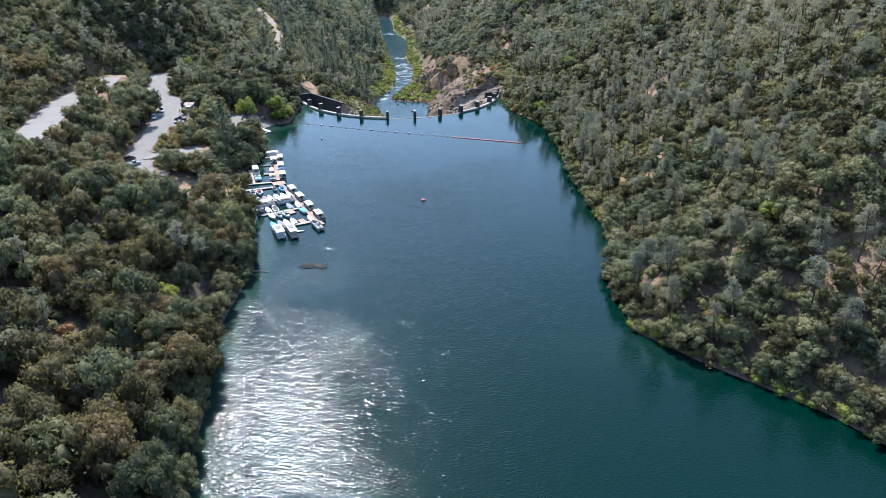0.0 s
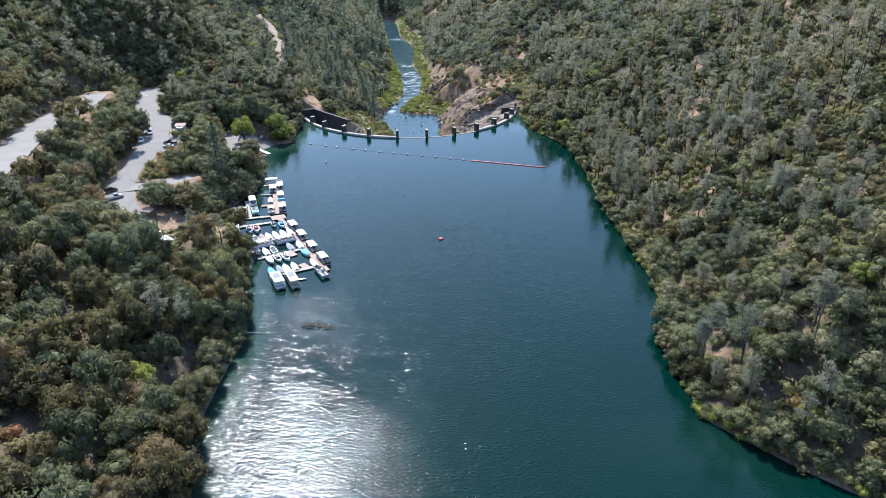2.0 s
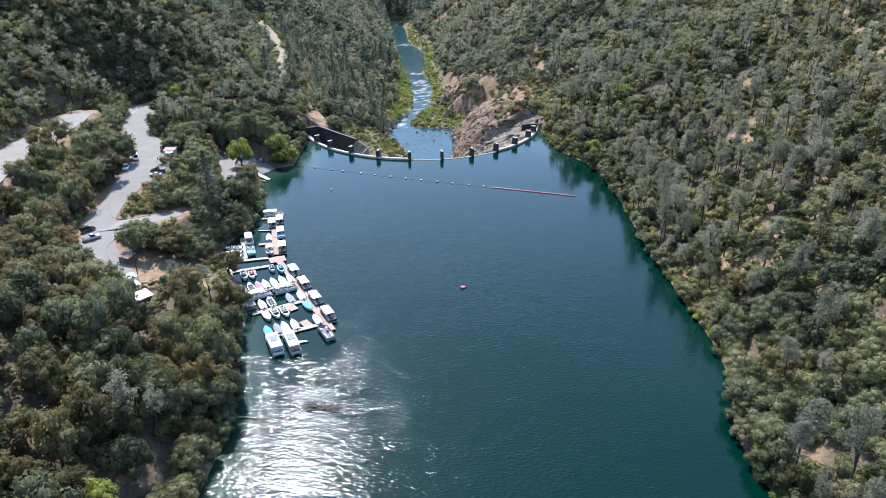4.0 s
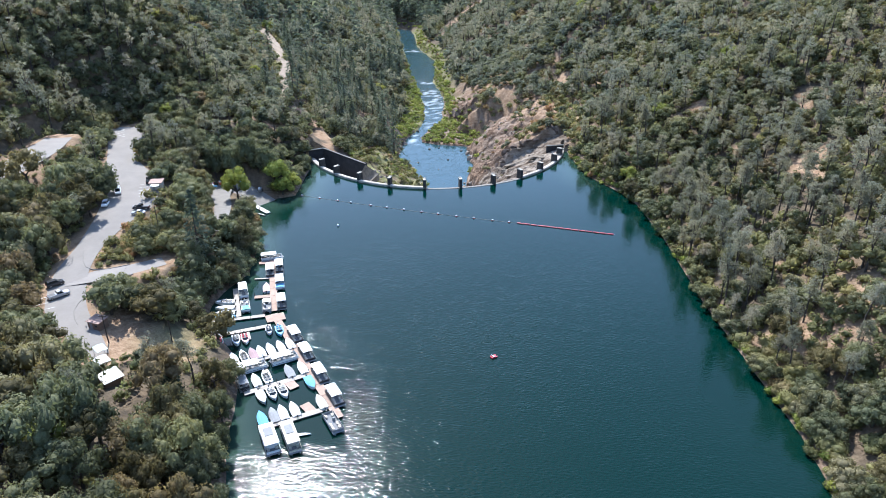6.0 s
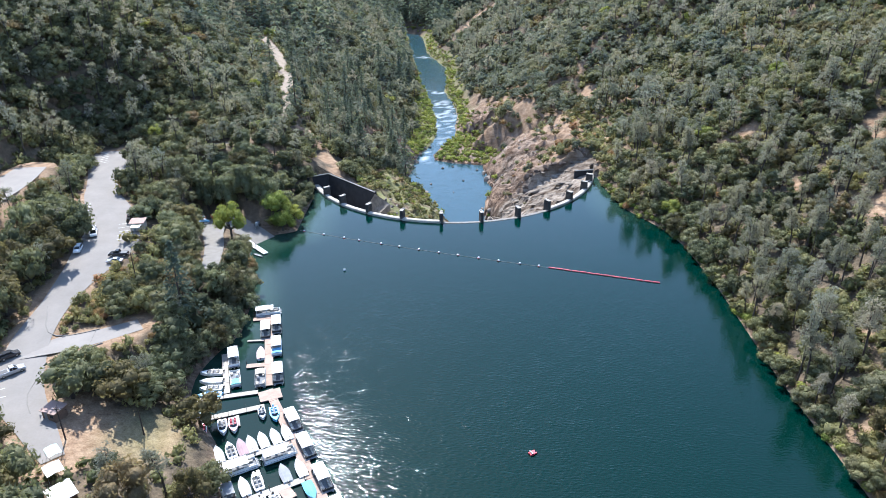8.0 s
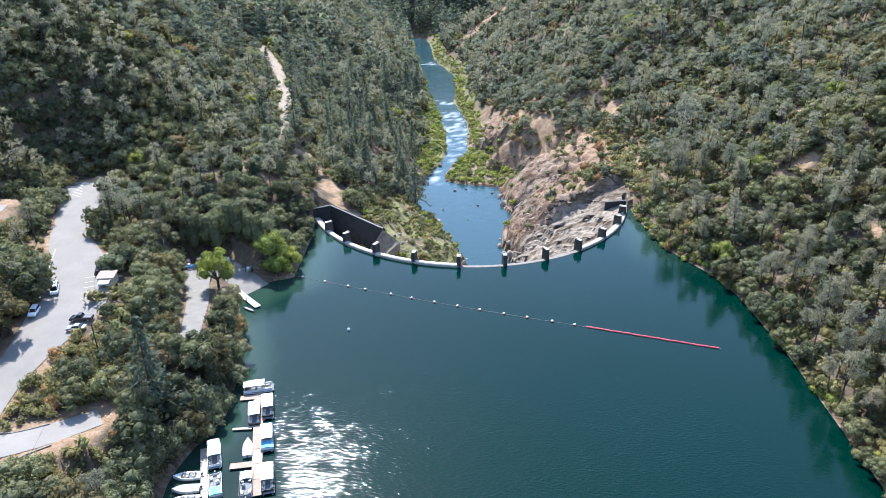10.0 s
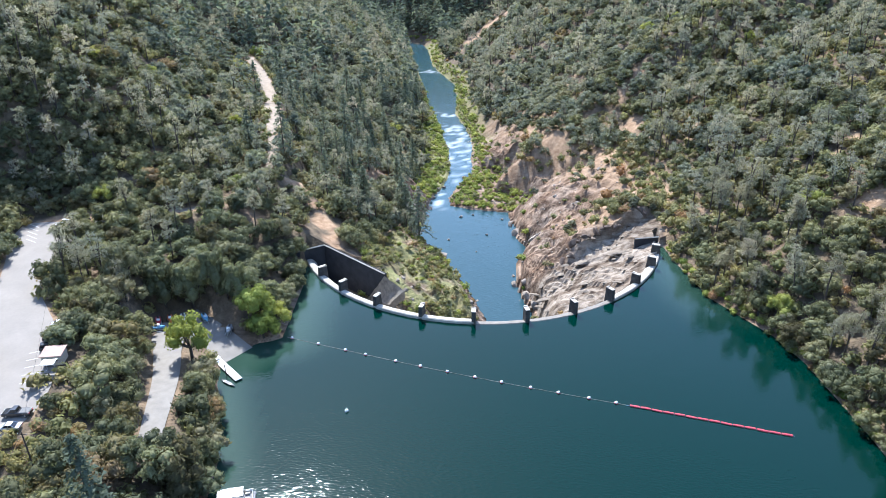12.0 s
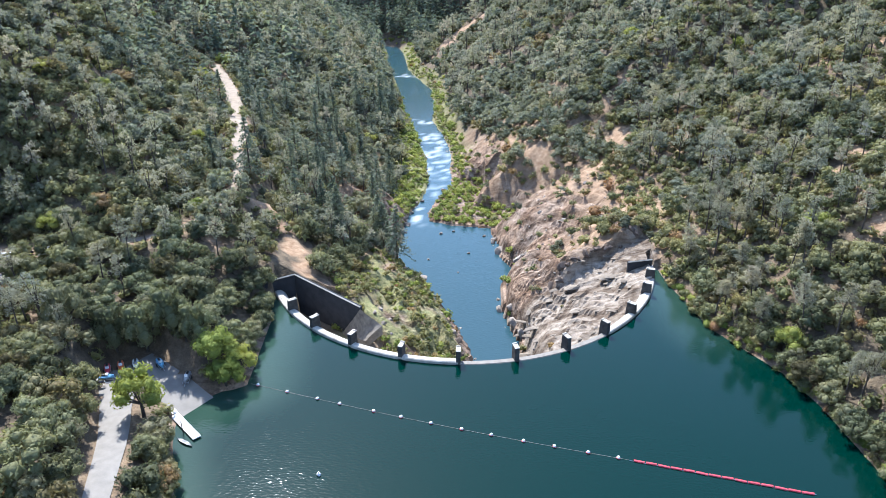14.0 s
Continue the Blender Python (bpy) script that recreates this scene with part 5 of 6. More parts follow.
def runabout(label, cover=None, trim=None, length=5.8, beam=2.25, hull_mat=None):
    """A small motor boat, bow towards +x: covered with canvas, or open with seats and a windscreen."""
    root = thing("motor_boat", (0, 0, 0), label, "boat", "boats at the docks")
    st = np.linspace(0, 1, 9)
    half = [beam / 2 * (0.9 + 0.1 * math.sin(t * 3.1)) * (1 - max(0, (t - 0.35) / 0.65) ** 2.6) + 0.02 for t in st]
    sheer = [0.72 + 0.28 * t * t for t in st]
    keel = [-0.28 + 0.75 * max(0, (t - 0.6) / 0.4) ** 2 for t in st]
    xs = [(t - 0.5) * length for t in st]
    bm = bmesh.new()
    loft(bm, [[(x, -h, z), (x, -h * 0.86, 0.1 + k * 0.3), (x, 0, k), (x, h * 0.86, 0.1 + k * 0.3), (x, h, z), (x, 0, z - 0.06)] for x, h, z, k in zip(xs, half, sheer, keel)])
    hull = part("hull", bm, hull_mat or WHITE, root)
    bm = bmesh.new()
    for s in (-1, 1):
        for a, b in zip(range(8), range(1, 9)):
            rod(bm, (xs[a], s * half[a] * 1.01, sheer[a]), (xs[b], s * half[b] * 1.01, sheer[b]), 0.05, sides=4)
    part("rub_rail", bm, trim or GREY_CANVAS, hull)
    if cover:
        bm = bmesh.new()
        crown = [0.10, 0.18, 0.26, 0.34, 0.42, 0.40, 0.25, 0.12, 0.03]
        loft(bm, [[(x, -h * 0.98, z), (x, -h * 0.5, z + c * 0.75), (x, 0, z + c), (x, h * 0.5, z + c * 0.75), (x, h * 0.98, z), (x, 0, z - 0.1)] for x, h, z, c in zip(xs, half, sheer, crown)])
        part("cover", bm, cover, root)
    else:
        bm = bmesh.new()
        loft(bm, [[(x, -h * 0.78, sheer[i] - 0.03), (x, h * 0.78, sheer[i] - 0.03), (x, h * 0.78, sheer[i] + 0.02), (x, -h * 0.78, sheer[i] + 0.02)] for i, (x, h) in list(enumerate(zip(xs, half)))[1:6]])
        part("cockpit_floor", bm, FLOOR, root)
        for sx in (-0.27, -0.05, 0.12):
            for sy in (-0.45, 0.45):
                bm = bmesh.new()
                box(bm, sx * length, sy, 0.9, 0.55, 0.5, 0.22, 0.05)
                box(bm, sx * length - 0.27, sy, 1.1, 0.12, 0.5, 0.45, 0.04)
                part("seat", bm, trim or CREAM, root)
        bm = bmesh.new()
        loft(bm, [[(0.16 * length, -0.85, 0.8), (0.16 * length + 0.05, -0.85, 0.8), (0.1 * length + 0.05, -0.75, 1.3), (0.1 * length, -0.75, 1.3)],
                  [(0.21 * length, 0, 0.8), (0.21 * length + 0.05, 0, 0.8), (0.14 * length + 0.05, 0, 1.32), (0.14 * length, 0, 1.32)],
                  [(0.16 * length, 0.85, 0.8), (0.16 * length + 0.05, 0.85, 0.8), (0.1 * length + 0.05, 0.75, 1.3), (0.1 * length, 0.75, 1.3)]])
        part("windscreen", bm, GLASS, root)
    outboard(root, -length / 2, hull_mat)
    return root


def pontoon(label, top=None, length=8.0, beam=2.9, skirt=None, cabin=False, cover=None, front=True):
    """A flat pontoon boat, bow towards +x, with rails, benches and a canopy or a cabin."""
    root = thing("pontoon_boat", (0, 0, 0), label, "boat", "boats at the docks")
    for y in (-beam * 0.33, beam * 0.33):
        bm = bmesh.new()
        rod(bm, (-length / 2 + 0.2, y, 0.05), (length / 2 - 0.9, y, 0.05), 0.36, sides=10)
        rod(bm, (length / 2 - 0.9, y, 0.05), (length / 2, y, 0.25), 0.36, 0.08, sides=10)
        part("pontoon", bm, ALLOY, root, smooth=False)
    bm = bmesh.new()
    box(bm, 0, 0, 0.5, length - 0.3, beam, 0.12, 0.03)
    part("deck", bm, FLOOR, root)
    for y in (-beam / 2 + 0.06, beam / 2 - 0.06):
        bm = bmesh.new()
        box(bm, -0.1, y, 0.88, length - 1.0, 0.05, 0.62, 0.015)
        box(bm, -0.1, y, 1.24, length - 0.9, 0.08, 0.06, 0.015)
        part("side_panel", bm, skirt or WHITE, root)
    for x in (-length / 2 + 0.45, length / 2 - 0.65):
        bm = bmesh.new()
        box(bm, x, 0, 0.88, 0.05, beam - 0.4, 0.62, 0.015)
        part("end_panel", bm, skirt or WHITE, root)
    for x in (length * 0.28, length * 0.12, -length * 0.3):
        for y in (-beam * 0.28, beam * 0.28):
            bm = bmesh.new()
            box(bm, x, y, 0.8, length * 0.13, 0.6, 0.4, 0.06)
            box(bm, x, y * 1.35, 1.08, length * 0.13, 0.14, 0.4, 0.04)
            part("bench", bm, CREAM, root)
    bm = bmesh.new()
    box(bm, -length * 0.08, 0.5, 1.0, 0.5, 0.7, 0.9, 0.08)
    part("helm_console", bm, skirt or WHITE, root)
    if cabin:
        bm = bmesh.new()
        box(bm, -length * 0.05, 0, 1.55, length * 0.62, beam * 0.86, 2.0, 0.06)
        walls = part("cabin", bm, WHITE if top is not CREAM else CREAM, root)
        for y in (-beam * 0.435, beam * 0.435):
            for x in (-0.25, -0.05, 0.15):
                bm = bmesh.new()
                box(bm, length * (x), y, 1.75, length * 0.12, 0.03, 0.7, 0.01)
                part("window", bm, GLASS, walls)
        bm = bmesh.new()
        box(bm, -length * 0.03, 0, 2.62, length * 0.8, beam * 1.0, 0.12, 0.04)
        roof = part("roof", bm, top or CANVAS, root)
        bm = bmesh.new()
        box(bm, -length * 0.1, 0, 2.75, length * 0.3, beam * 0.6, 0.12, 0.03)
        part("roof_mat", bm, GREY_CANVAS, roof)
    elif top:
        x0, x1 = (-length * 0.46, length * 0.2) if front else (-length * 0.4, length * 0.36)
        bm = bmesh.new()
        rings = []
        for i in range(6):
            x = x0 + (x1 - x0) * i / 5
            dip = 0.10 * abs(i - 2.5) / 2.5
            rings.append([(x, -beam * 0.47, 2.45 - dip), (x, -beam * 0.25, 2.58 - dip), (x, beam * 0.25, 2.58 - dip), (x, beam * 0.47, 2.45 - dip), (x, beam * 0.25, 2.52 - dip), (x, -beam * 0.25, 2.52 - dip)])
        loft(bm, rings)
        part("canopy", bm, top, root)
        for x in (x0 + 0.2, x1 - 0.2):
            for y in (-beam * 0.46, beam * 0.46):
                bm = bmesh.new()
                rod(bm, (x, y, 0.55), (x, y, 2.44), 0.03, sides=5)
                part("canopy_post", bm, ALLOY, root)
    if cover:
        bm = bmesh.new()
        xs = np.linspace(length * 0.13, length * 0.43, 4)
        loft(bm, [[(x, -beam * 0.48, 1.2), (x, 0, 1.42), (x, beam * 0.48, 1.2), (x, 0, 1.15)] for x in xs])
        part("cover", bm, cover, root)
    outboard(root, -length / 2 + 0.1)
    return root


BUILT = {}


def moor(key, make, spots, heading, z=0.0):
    """Sets boats of one make at their berths."""
    for x, y in spots:
        m = pose(x, y, z, 0, 0, heading)
        if key in BUILT:
            copy_thing(BUILT[key], m)
        else:
            BUILT[key] = make()
            BUILT[key].matrix_basis = m


def build_docks():
    def dock(name, a, b, wide, mat, label, posts=True, dz=0.0):
        a, b = Vector((*a, 0)), Vector((*b, 0))
        length = (b - a).length
        turn = math.degrees(math.atan2(b.y - a.y, b.x - a.x))
        root = thing(name, (*a[:2], dz), label, "dock", "docks of the marina", turn)
        n = max(1, round(length / 4.8))
        for i in range(n):
            bm = bmesh.new()
            box(bm, (i + 0.5) * length / n, 0, 0.42, length / n - 0.06, wide, 0.14, 0.03)
            sec = part("deck_section", bm, mat, root)
            bm = bmesh.new()
            for s in (-1, 1):
                box(bm, (i + 0.5) * length / n, s * (wide / 2 - 0.3), 0.1, length / n - 0.5, 0.5, 0.5, 0.04)
            part("float", bm, RUBBER, sec)
        if posts:
            for i in range(0, n + 1, 2):
                bm = bmesh.new()
                rod(bm, (i * length / n, wide / 2 + 0.12, -0.5), (i * length / n, wide / 2 + 0.12, 1.3), 0.09, 0.08)
                part("mooring_post", bm, POLEWOOD, root)
        return root
    words = "weathered pinkish floating dock walkway"
    dock("dock", (-98, 321), (-85.6, 284.2), 2.3, DECK, words)
    dock("dock", (-85.2, 282.5), (-54.5, 237), 2.3, DECK, words, True, 0.02)
    dock("dock", (-86.5, 279.2), (-81.5, 281.8), 4.2, DECK, "square floating dock landing of pinkish boards", False, 0.05)
    pale = "narrow pale weathered finger dock"
    dock("dock", (-103.6, 276.1), (-87.5, 281.5), 1.6, PALE_DECK, pale, True, -0.03)
    dock("dock", (-103.5, 266.8), (-84, 276.2), 1.7, PALE_DECK, pale, True, -0.03)
    dock("dock", (-87.8, 254.8), (-73.6, 264.4), 1.7, PALE_DECK, pale, True, -0.03)
    dock("dock", (-80.6, 244.1), (-66.2, 253.8), 1.7, PALE_DECK, pale, True, -0.03)
    dock("dock", (-72.5, 231.5), (-59.4, 239.6), 1.7, PALE_DECK, pale, True, -0.03)
    dock("dock", (-102.6, 297), (-95.2, 280.2), 1.5, PALE_DECK, pale, True, -0.06)
    dock("dock", (-101, 315.4), (-96.2, 316.6), 1.8, DECK, "short pinkish dock arm", True, -0.05)
    dock("dock", (-98.6, 304), (-94, 304.8), 0.8, PALE_DECK, "short pale dock arm", False, -0.05)
    dock("dock", (-94.5, 292), (-88.5, 293.6), 1.8, DECK, "short pinkish dock arm", True, -0.05)
    for x, y in ((-69.8, 248.9), (-63.2, 240.3)):
        dock("dock", (x - 1.2, y + 1.2), (x + 1.4, y - 1.4), 2.6, DECK, "small pinkish swim platform beside a finger dock", False, -0.07)
    # stubs between the berths
    for (x, y), a in (((-78.6, 246.6), -56), ((-76.0, 251.4), 124), ((-73.2, 250.2), -56), ((-58.2, 238.0), -56), ((-89.5, 272.2), -64), ((-93.2, 270.4), -64), ((-100.2, 267.2), -64)):
        dx, dy = math.cos(radians(a)) * 4.2, math.sin(radians(a)) * 4.2
        dock("dock", (x, y), (x + dx, y + dy), 0.8, PALE_DECK, "narrow pale berth stub", False, -0.1)


build_docks()


def build_boats():
    plain_white = lambda: runabout("white motor boat under a white canvas cover", CANVAS)
    grey = lambda: runabout("white motor boat under a grey canvas cover", GREY_CANVAS)
    blue = lambda: runabout("small boat under a light blue cover", BLUE_CANVAS, SKYBLUE)
    mauve = lambda: runabout("motor boat under a faded mauve cover", MAUVE_CANVAS)
    pink = lambda: runabout("small boat under a faded pink cover", PINK_CANVAS)
    open_white = lambda: runabout("open white motor boat with cream seats")
    open_red = lambda: runabout("open white motor boat with red seats", None, RED)
    open_blue = lambda: runabout("open motor boat with a blue hull", None, SKYBLUE, hull_mat=SKYBLUE)
    # finger docks: bows away from the dock on both sides
    moor("open_white", open_white, [(-98.4, 264.6), (-91.2, 267.4)], -64)
    moor("open_red", open_red, [(-95.4, 265.6), (-88.9, 268.4)], -64)
    moor("open_small", lambda: runabout("small open white boat", None, GREY_CANVAS, 4.2, 1.8), [(-83.5, 273.0)], -64)
    moor("open_blue", open_blue, [(-80.4, 273.2)], -64)
    moor("plain_white", plain_white, [(-88.6, 258.4), (-82.4, 262.4), (-80.2, 263.9), (-77.8, 265.4), (-75.6, 267.0)], 124)
    moor("open_white", open_white, [(-86.4, 260.0)], 124)
    moor("mauve", mauve, [(-84.2, 261.2)], 124)
    moor("plain_white", plain_white, [(-79.4, 249.6), (-69.0, 256.0)], 124)
    moor("open_white", open_white, [(-77.2, 251.4)], 124)
    moor("grey", grey, [(-72.0, 254.2)], 124)
    moor("plain_white", plain_white, [(-75.6, 243.0)], -56)
    moor("open_white", open_white, [(-73.4, 244.6), (-70.8, 245.6)], -56)
    moor("blue", blue, [(-65.0, 249.8)], -56)
    moor("blue", blue, [(-72.8, 234.9)], 122)
    moor("grey_dark", lambda: runabout("motor boat under a dark grey cover", GREY_CANVAS, BLACK_PAINT, hull_mat=GREY_CANVAS), [(-70.5, 236.5)], 122)
    moor("plain_white", plain_white, [(-68.6, 237.6), (-66.2, 239.1)], 122)
    moor("cream", lambda: runabout("boat under a cream cover along the walkway", CREAM), [(-60.4, 242.4)], 124)
    moor("open_white", open_white, [(-102.6, 288.2), (-100.0, 281.6)], 192)
    moor("plain_white", plain_white, [(-101.2, 284.6)], 192)
    moor("open_blue", open_blue, [(-99.2, 278.9)], 192)
    moor("cruiser", lambda: runabout("white cabin cruiser with a raised windscreen", None, WHITE, 7.0, 2.6), [(-100.2, 270.4)], 190)
    moor("pink", pink, [(-92.6, 298.2)], 109)
    # pontoon boats along the walkways and on the finger docks
    wp = lambda: pontoon("white pontoon boat with a white canopy", CANVAS)
    dark = lambda: pontoon("pontoon boat with dark sides and a white canopy", CANVAS, skirt=BLACK_PAINT)
    moor("dark_pontoon", dark, [(-75.0, 270.6), (-69.4, 262.2), (-63.2, 253.0), (-57.2, 244.2)], -56)
    moor("grey_pontoon", lambda: pontoon("pontoon boat with grey floor and no canopy", None, 8.2, 2.9, GREY_CANVAS), [(-55.6, 235.0)], -56)
    moor("white_pontoon", wp, [(-82.0, 255.0), (-74.8, 259.6)], 34)
    moor("black_pontoon", lambda: pontoon("black pontoon boat with a grey canopy", GREY_CANVAS, 5.6, 2.6, BLACK_PAINT), [(-82.2, 247.6)], 124)
    moor("white_pontoon", wp, [(-97.6, 319.6)], 18)
    moor("blue_pontoon", lambda: pontoon("white pontoon boat with a blue cover forward", CANVAS, cover=BLUE_CANVAS), [(-89.0, 301.0)], -71)
    moor("dark_pontoon", dark, [(-92.6, 312.0), (-84.6, 288.6)], -71)
    moor("dark_pontoon", dark, [(-94.8, 306.6 + 2.2)], -71)
    moor("cream_pontoon", lambda: pontoon("pontoon boat with dark floor and a cream cover", None, 8.0, 2.8, GREY_CANVAS, cover=CREAM), [(-88.8, 287.0)], 109)
    moor("white_pontoon", wp, [(-99.0, 294.6)], -66)
    moor("teal_pontoon", lambda: pontoon("white pontoon boat with a turquoise cover", None, 7.4, 2.7, cover=TEAL_CANVAS), [(-95.2, 286.0)], -66)
    moor("houseboat", lambda: pontoon("white houseboat with a cabin and blue stern", CANVAS, 9.6, 3.3, WHITE, True), [(-68.4, 227.4)], -60)
    moor("tan_houseboat", lambda: pontoon("long tan houseboat with a cream roof", CREAM, 10.4, 3.0, CREAM, True), [(-63.9, 228.6)], -60)
    canoe = thing("canoe", (-62.0, 230.6, 0.0), "small white canoe beside a houseboat", "canoe", "", 15)
    bm = bmesh.new()
    xs = np.linspace(-2.2, 2.2, 7)
    loft(bm, [[(x, -0.42 * (1 - (x / 2.25) ** 2) - 0.01, 0.4), (x, 0, 0.0), (x, 0.42 * (1 - (x / 2.25) ** 2) + 0.01, 0.4), (x, 0, 0.3)] for x in xs])
    part("hull", bm, WHITE, canoe)
    # gangway to the shore
    way = thing("gangway", (0, 0, 0), "narrow wooden gangway from the shore to the docks", "gangway")
    bm = bmesh.new()
    rod(bm, (-112.5, 261.8, 2.3), (-102.8, 266.6, 0.65), 0.9, sides=4)
    for v in bm.verts:
        v.co.z = v.co.z * 0.4 + 0.6 * np.interp(v.co.x, [-112.5, -102.8], [2.3, 0.65])
    part("ramp_deck", bm, PALE_DECK, way)
    for k in (-0.75, 0.75):
        bm = bmesh.new()
        rod(bm, (-112.5 - k * 0.45, 261.8 + k * 0.9, 3.2), (-102.8 - k * 0.45, 266.6 + k * 0.9, 1.55), 0.04, sides=4)
        for i in range(5):
            u = i / 4
            p = Vector((-112.5 - k * 0.45, 261.8 + k * 0.9, 2.3)).lerp(Vector((-102.8 - k * 0.45, 266.6 + k * 0.9, 0.65)), u)
            rod(bm, p, p + Vector((0, 0, 0.9)), 0.03, sides=4)
        part("handrail", bm, ALLOY, way)


build_boats()


def build_floats():
    """The buoy line and the red log boom in front of the dam, and loose buoys."""
    a, b = Vector((-106, 381.5, 0)), Vector((-12, 358.2, 0))
    line = thing("buoy_line", (0, 0, 0), "line of small white and red buoys on a cable", "buoy line")
    bm = bmesh.new()
    rings = []
    for i in range(25):
        p = a.lerp(b, i / 24) + Vector((0, -1.2 * math.sin(i / 24 * math.pi), 0.05))
        rings.append([p + Vector((0, dy, dz)) for dy, dz in ((-0.05, 0), (0, -0.05), (0.05, 0), (0, 0.05))])
    loft(bm, rings)
    part("cable", bm, PALE_DECK, line)
    for i, u in enumerate((0.02, 0.11, 0.2, 0.265, 0.36, 0.435, 0.515, 0.595, 0.67, 0.75, 0.825, 0.905, 0.975)):
        p = a.lerp(b, u) + Vector((0, -1.2 * math.sin(u * math.pi), 0.1))
        bm = bmesh.new()
        bmesh.ops.create_uvsphere(bm, u_segments=10, v_segments=7, radius=0.42)
        bmesh.ops.translate(bm, vec=p + Vector((0, 0, 0.12)), verts=bm.verts)
        o = part("buoy", bm, WHITE, line, smooth=True)
        bm = bmesh.new()
        rod(bm, p + Vector((-0.02, 0, -0.05)), p + Vector((-0.02, 0, 0.12)), 0.46, sides=10)
        part("red_band", bm, RED, o)
    boom = thing("log_boom", (0, 0, 0), "floating boom of red plastic cylinders in front of the dam", "boom")
    a, b = Vector((-11.2, 358, 0)), Vector((25.2, 349.8, 0))
    n = 14
    for i in range(n):
        p, q = a.lerp(b, (i + 0.05) / n), a.lerp(b, (i + 0.93) / n)
        q = q + Vector((0, 0.12 * math.sin(i * 2.1), 0))
        bm = bmesh.new()
        rod(bm, p + Vector((0, 0, 0.1)), q + Vector((0, 0, 0.1)), 0.3, sides=8)
        part("float", bm, RED, boom)
    bm = bmesh.new()
    rod(bm, a - Vector((0.8, 0, -0.1)), b + Vector((0.3, 0, 0.1)), 0.06, sides=4)
    part("chain", bm, ALLOY, boom)
    buoy = thing("mooring_buoy", (-81, 350, 0), "small round white mooring buoy", "buoy")
    bm = bmesh.new()
    bmesh.ops.create_uvsphere(bm, u_segments=10, v_segments=7, radius=0.5)
    bmesh.ops.translate(bm, vec=(0, 0, 0.2), verts=bm.verts)
    part("float", bm, WHITE, buoy, smooth=True)
    bm = bmesh.new()
    rod(bm, (0, 0, 0.6), (0, 0, 1.1), 0.12, 0.08)
    part("ring_post", bm, ALLOY, buoy)
    pedal = thing("pedal_boat", (-18.3, 265.8, 0), "small red and white pedal boat afloat on the lake", "pedal boat", "", 35)
    pedal.scale = (0.75, 0.75, 0.75)
    bm = bmesh.new()
    for y in (-0.5, 0.5):
        loft(bm, [[(x, y - 0.3 * w, 0.4), (x, y - 0.2 * w, -0.1), (x, y + 0.2 * w, -0.1), (x, y + 0.3 * w, 0.4)] for x, w in ((-1.2, 0.8), (-0.4, 1.0), (0.6, 1.0), (1.3, 0.25))])
    part("hull", bm, RED, pedal)
    bm = bmesh.new()
    box(bm, -0.1, 0, 0.45, 1.9, 1.5, 0.16, 0.04)
    part("deck", bm, RED, pedal)
    for y in (-0.4, 0.4):
        bm = bmesh.new()
        box(bm, -0.4, y, 0.65, 0.5, 0.5, 0.25, 0.06)
        box(bm, -0.7, y, 0.9, 0.14, 0.5, 0.6, 0.05)
        part("seat", bm, WHITE, pedal)
    # a heap of drifted brush, and a plank to the bank
    raft = thing("driftwood_raft", (-49, 203.3, 0), "low floating heap of grey driftwood and brush", "driftwood")
    for k in range(70):
        bm = bmesh.new()
        x, y = rng.uniform(-4.0, 3.6), rng.normal() * 0.65
        t = rng.uniform(-0.5, 0.5)
        ln = rng.uniform(1.0, 2.8)
        rod(bm, (x - ln / 2, y - t * ln * 0.3, rng.uniform(0, 0.2)), (x + ln / 2, y + t * ln * 0.3, rng.uniform(0.1, 0.9)), rng.uniform(0.07, 0.18), 0.04, sides=5)
        part("branch", bm, DRYWOOD, raft)
    log = thing("floating_log", (-66.5, 198, 0), "thin pale log floating out from the bank", "log")
    bm = bmesh.new()
    rod(bm, (-4.0, 0.3, 0.1), (3.2, 0, 0.12), 0.26, 0.16, sides=8)
    part("stem", bm, PALE_DECK, log)
    for k in range(4):
        bm = bmesh.new()
        rod(bm, (-2.0 + k * 1.2, 0, 0.15), (-1.7 + k * 1.2, 0.5 - 0.3 * k, 0.6), 0.05, 0.02, sides=4)
        part("branch_stub", bm, PALE_DECK, log)
    # landing stage beside the boat ramp
    stage = thing("landing_stage", (-124, 370.5, 0), "white floating landing stage beside the boat ramp", "dock", "", -42)
    for i in range(4):
        bm = bmesh.new()
        box(bm, 2.0 + i * 4.0, 0, 0.45 if i else 0.62, 3.9, 2.0, 0.3, 0.05)
        part("deck_section", bm, CANVAS, stage)
    for x, y in ((4, 1.2), (11, 1.2)):
        bm = bmesh.new()
        rod(bm, (x, -y, -1), (x, -y, 3.2), 0.13, 0.12)
        part("guide_pile", bm, POLEWOOD, stage)
    canoe2 = thing("canoe", (-114.6, 358.4, 0), "grey canoe moored at the landing stage", "canoe", "", -28)
    bm = bmesh.new()
    xs = np.linspace(-2.5, 2.5, 7)
    loft(bm, [[(x, -0.48 * (1 - (x / 2.55) ** 2) - 0.01, 0.45), (x, 0, 0.0), (x, 0.48 * (1 - (x / 2.55) ** 2) + 0.01, 0.45), (x, 0, 0.3)] for x in xs])
    part("hull", bm, GREY_CANVAS, canoe2)
    bm = bmesh.new()
    for x in (-1.2, 0.9):
        box(bm, x, 0, 0.42, 0.25, 0.8, 0.06)
    part("thwart", bm, WHITE, canoe2)


build_floats()


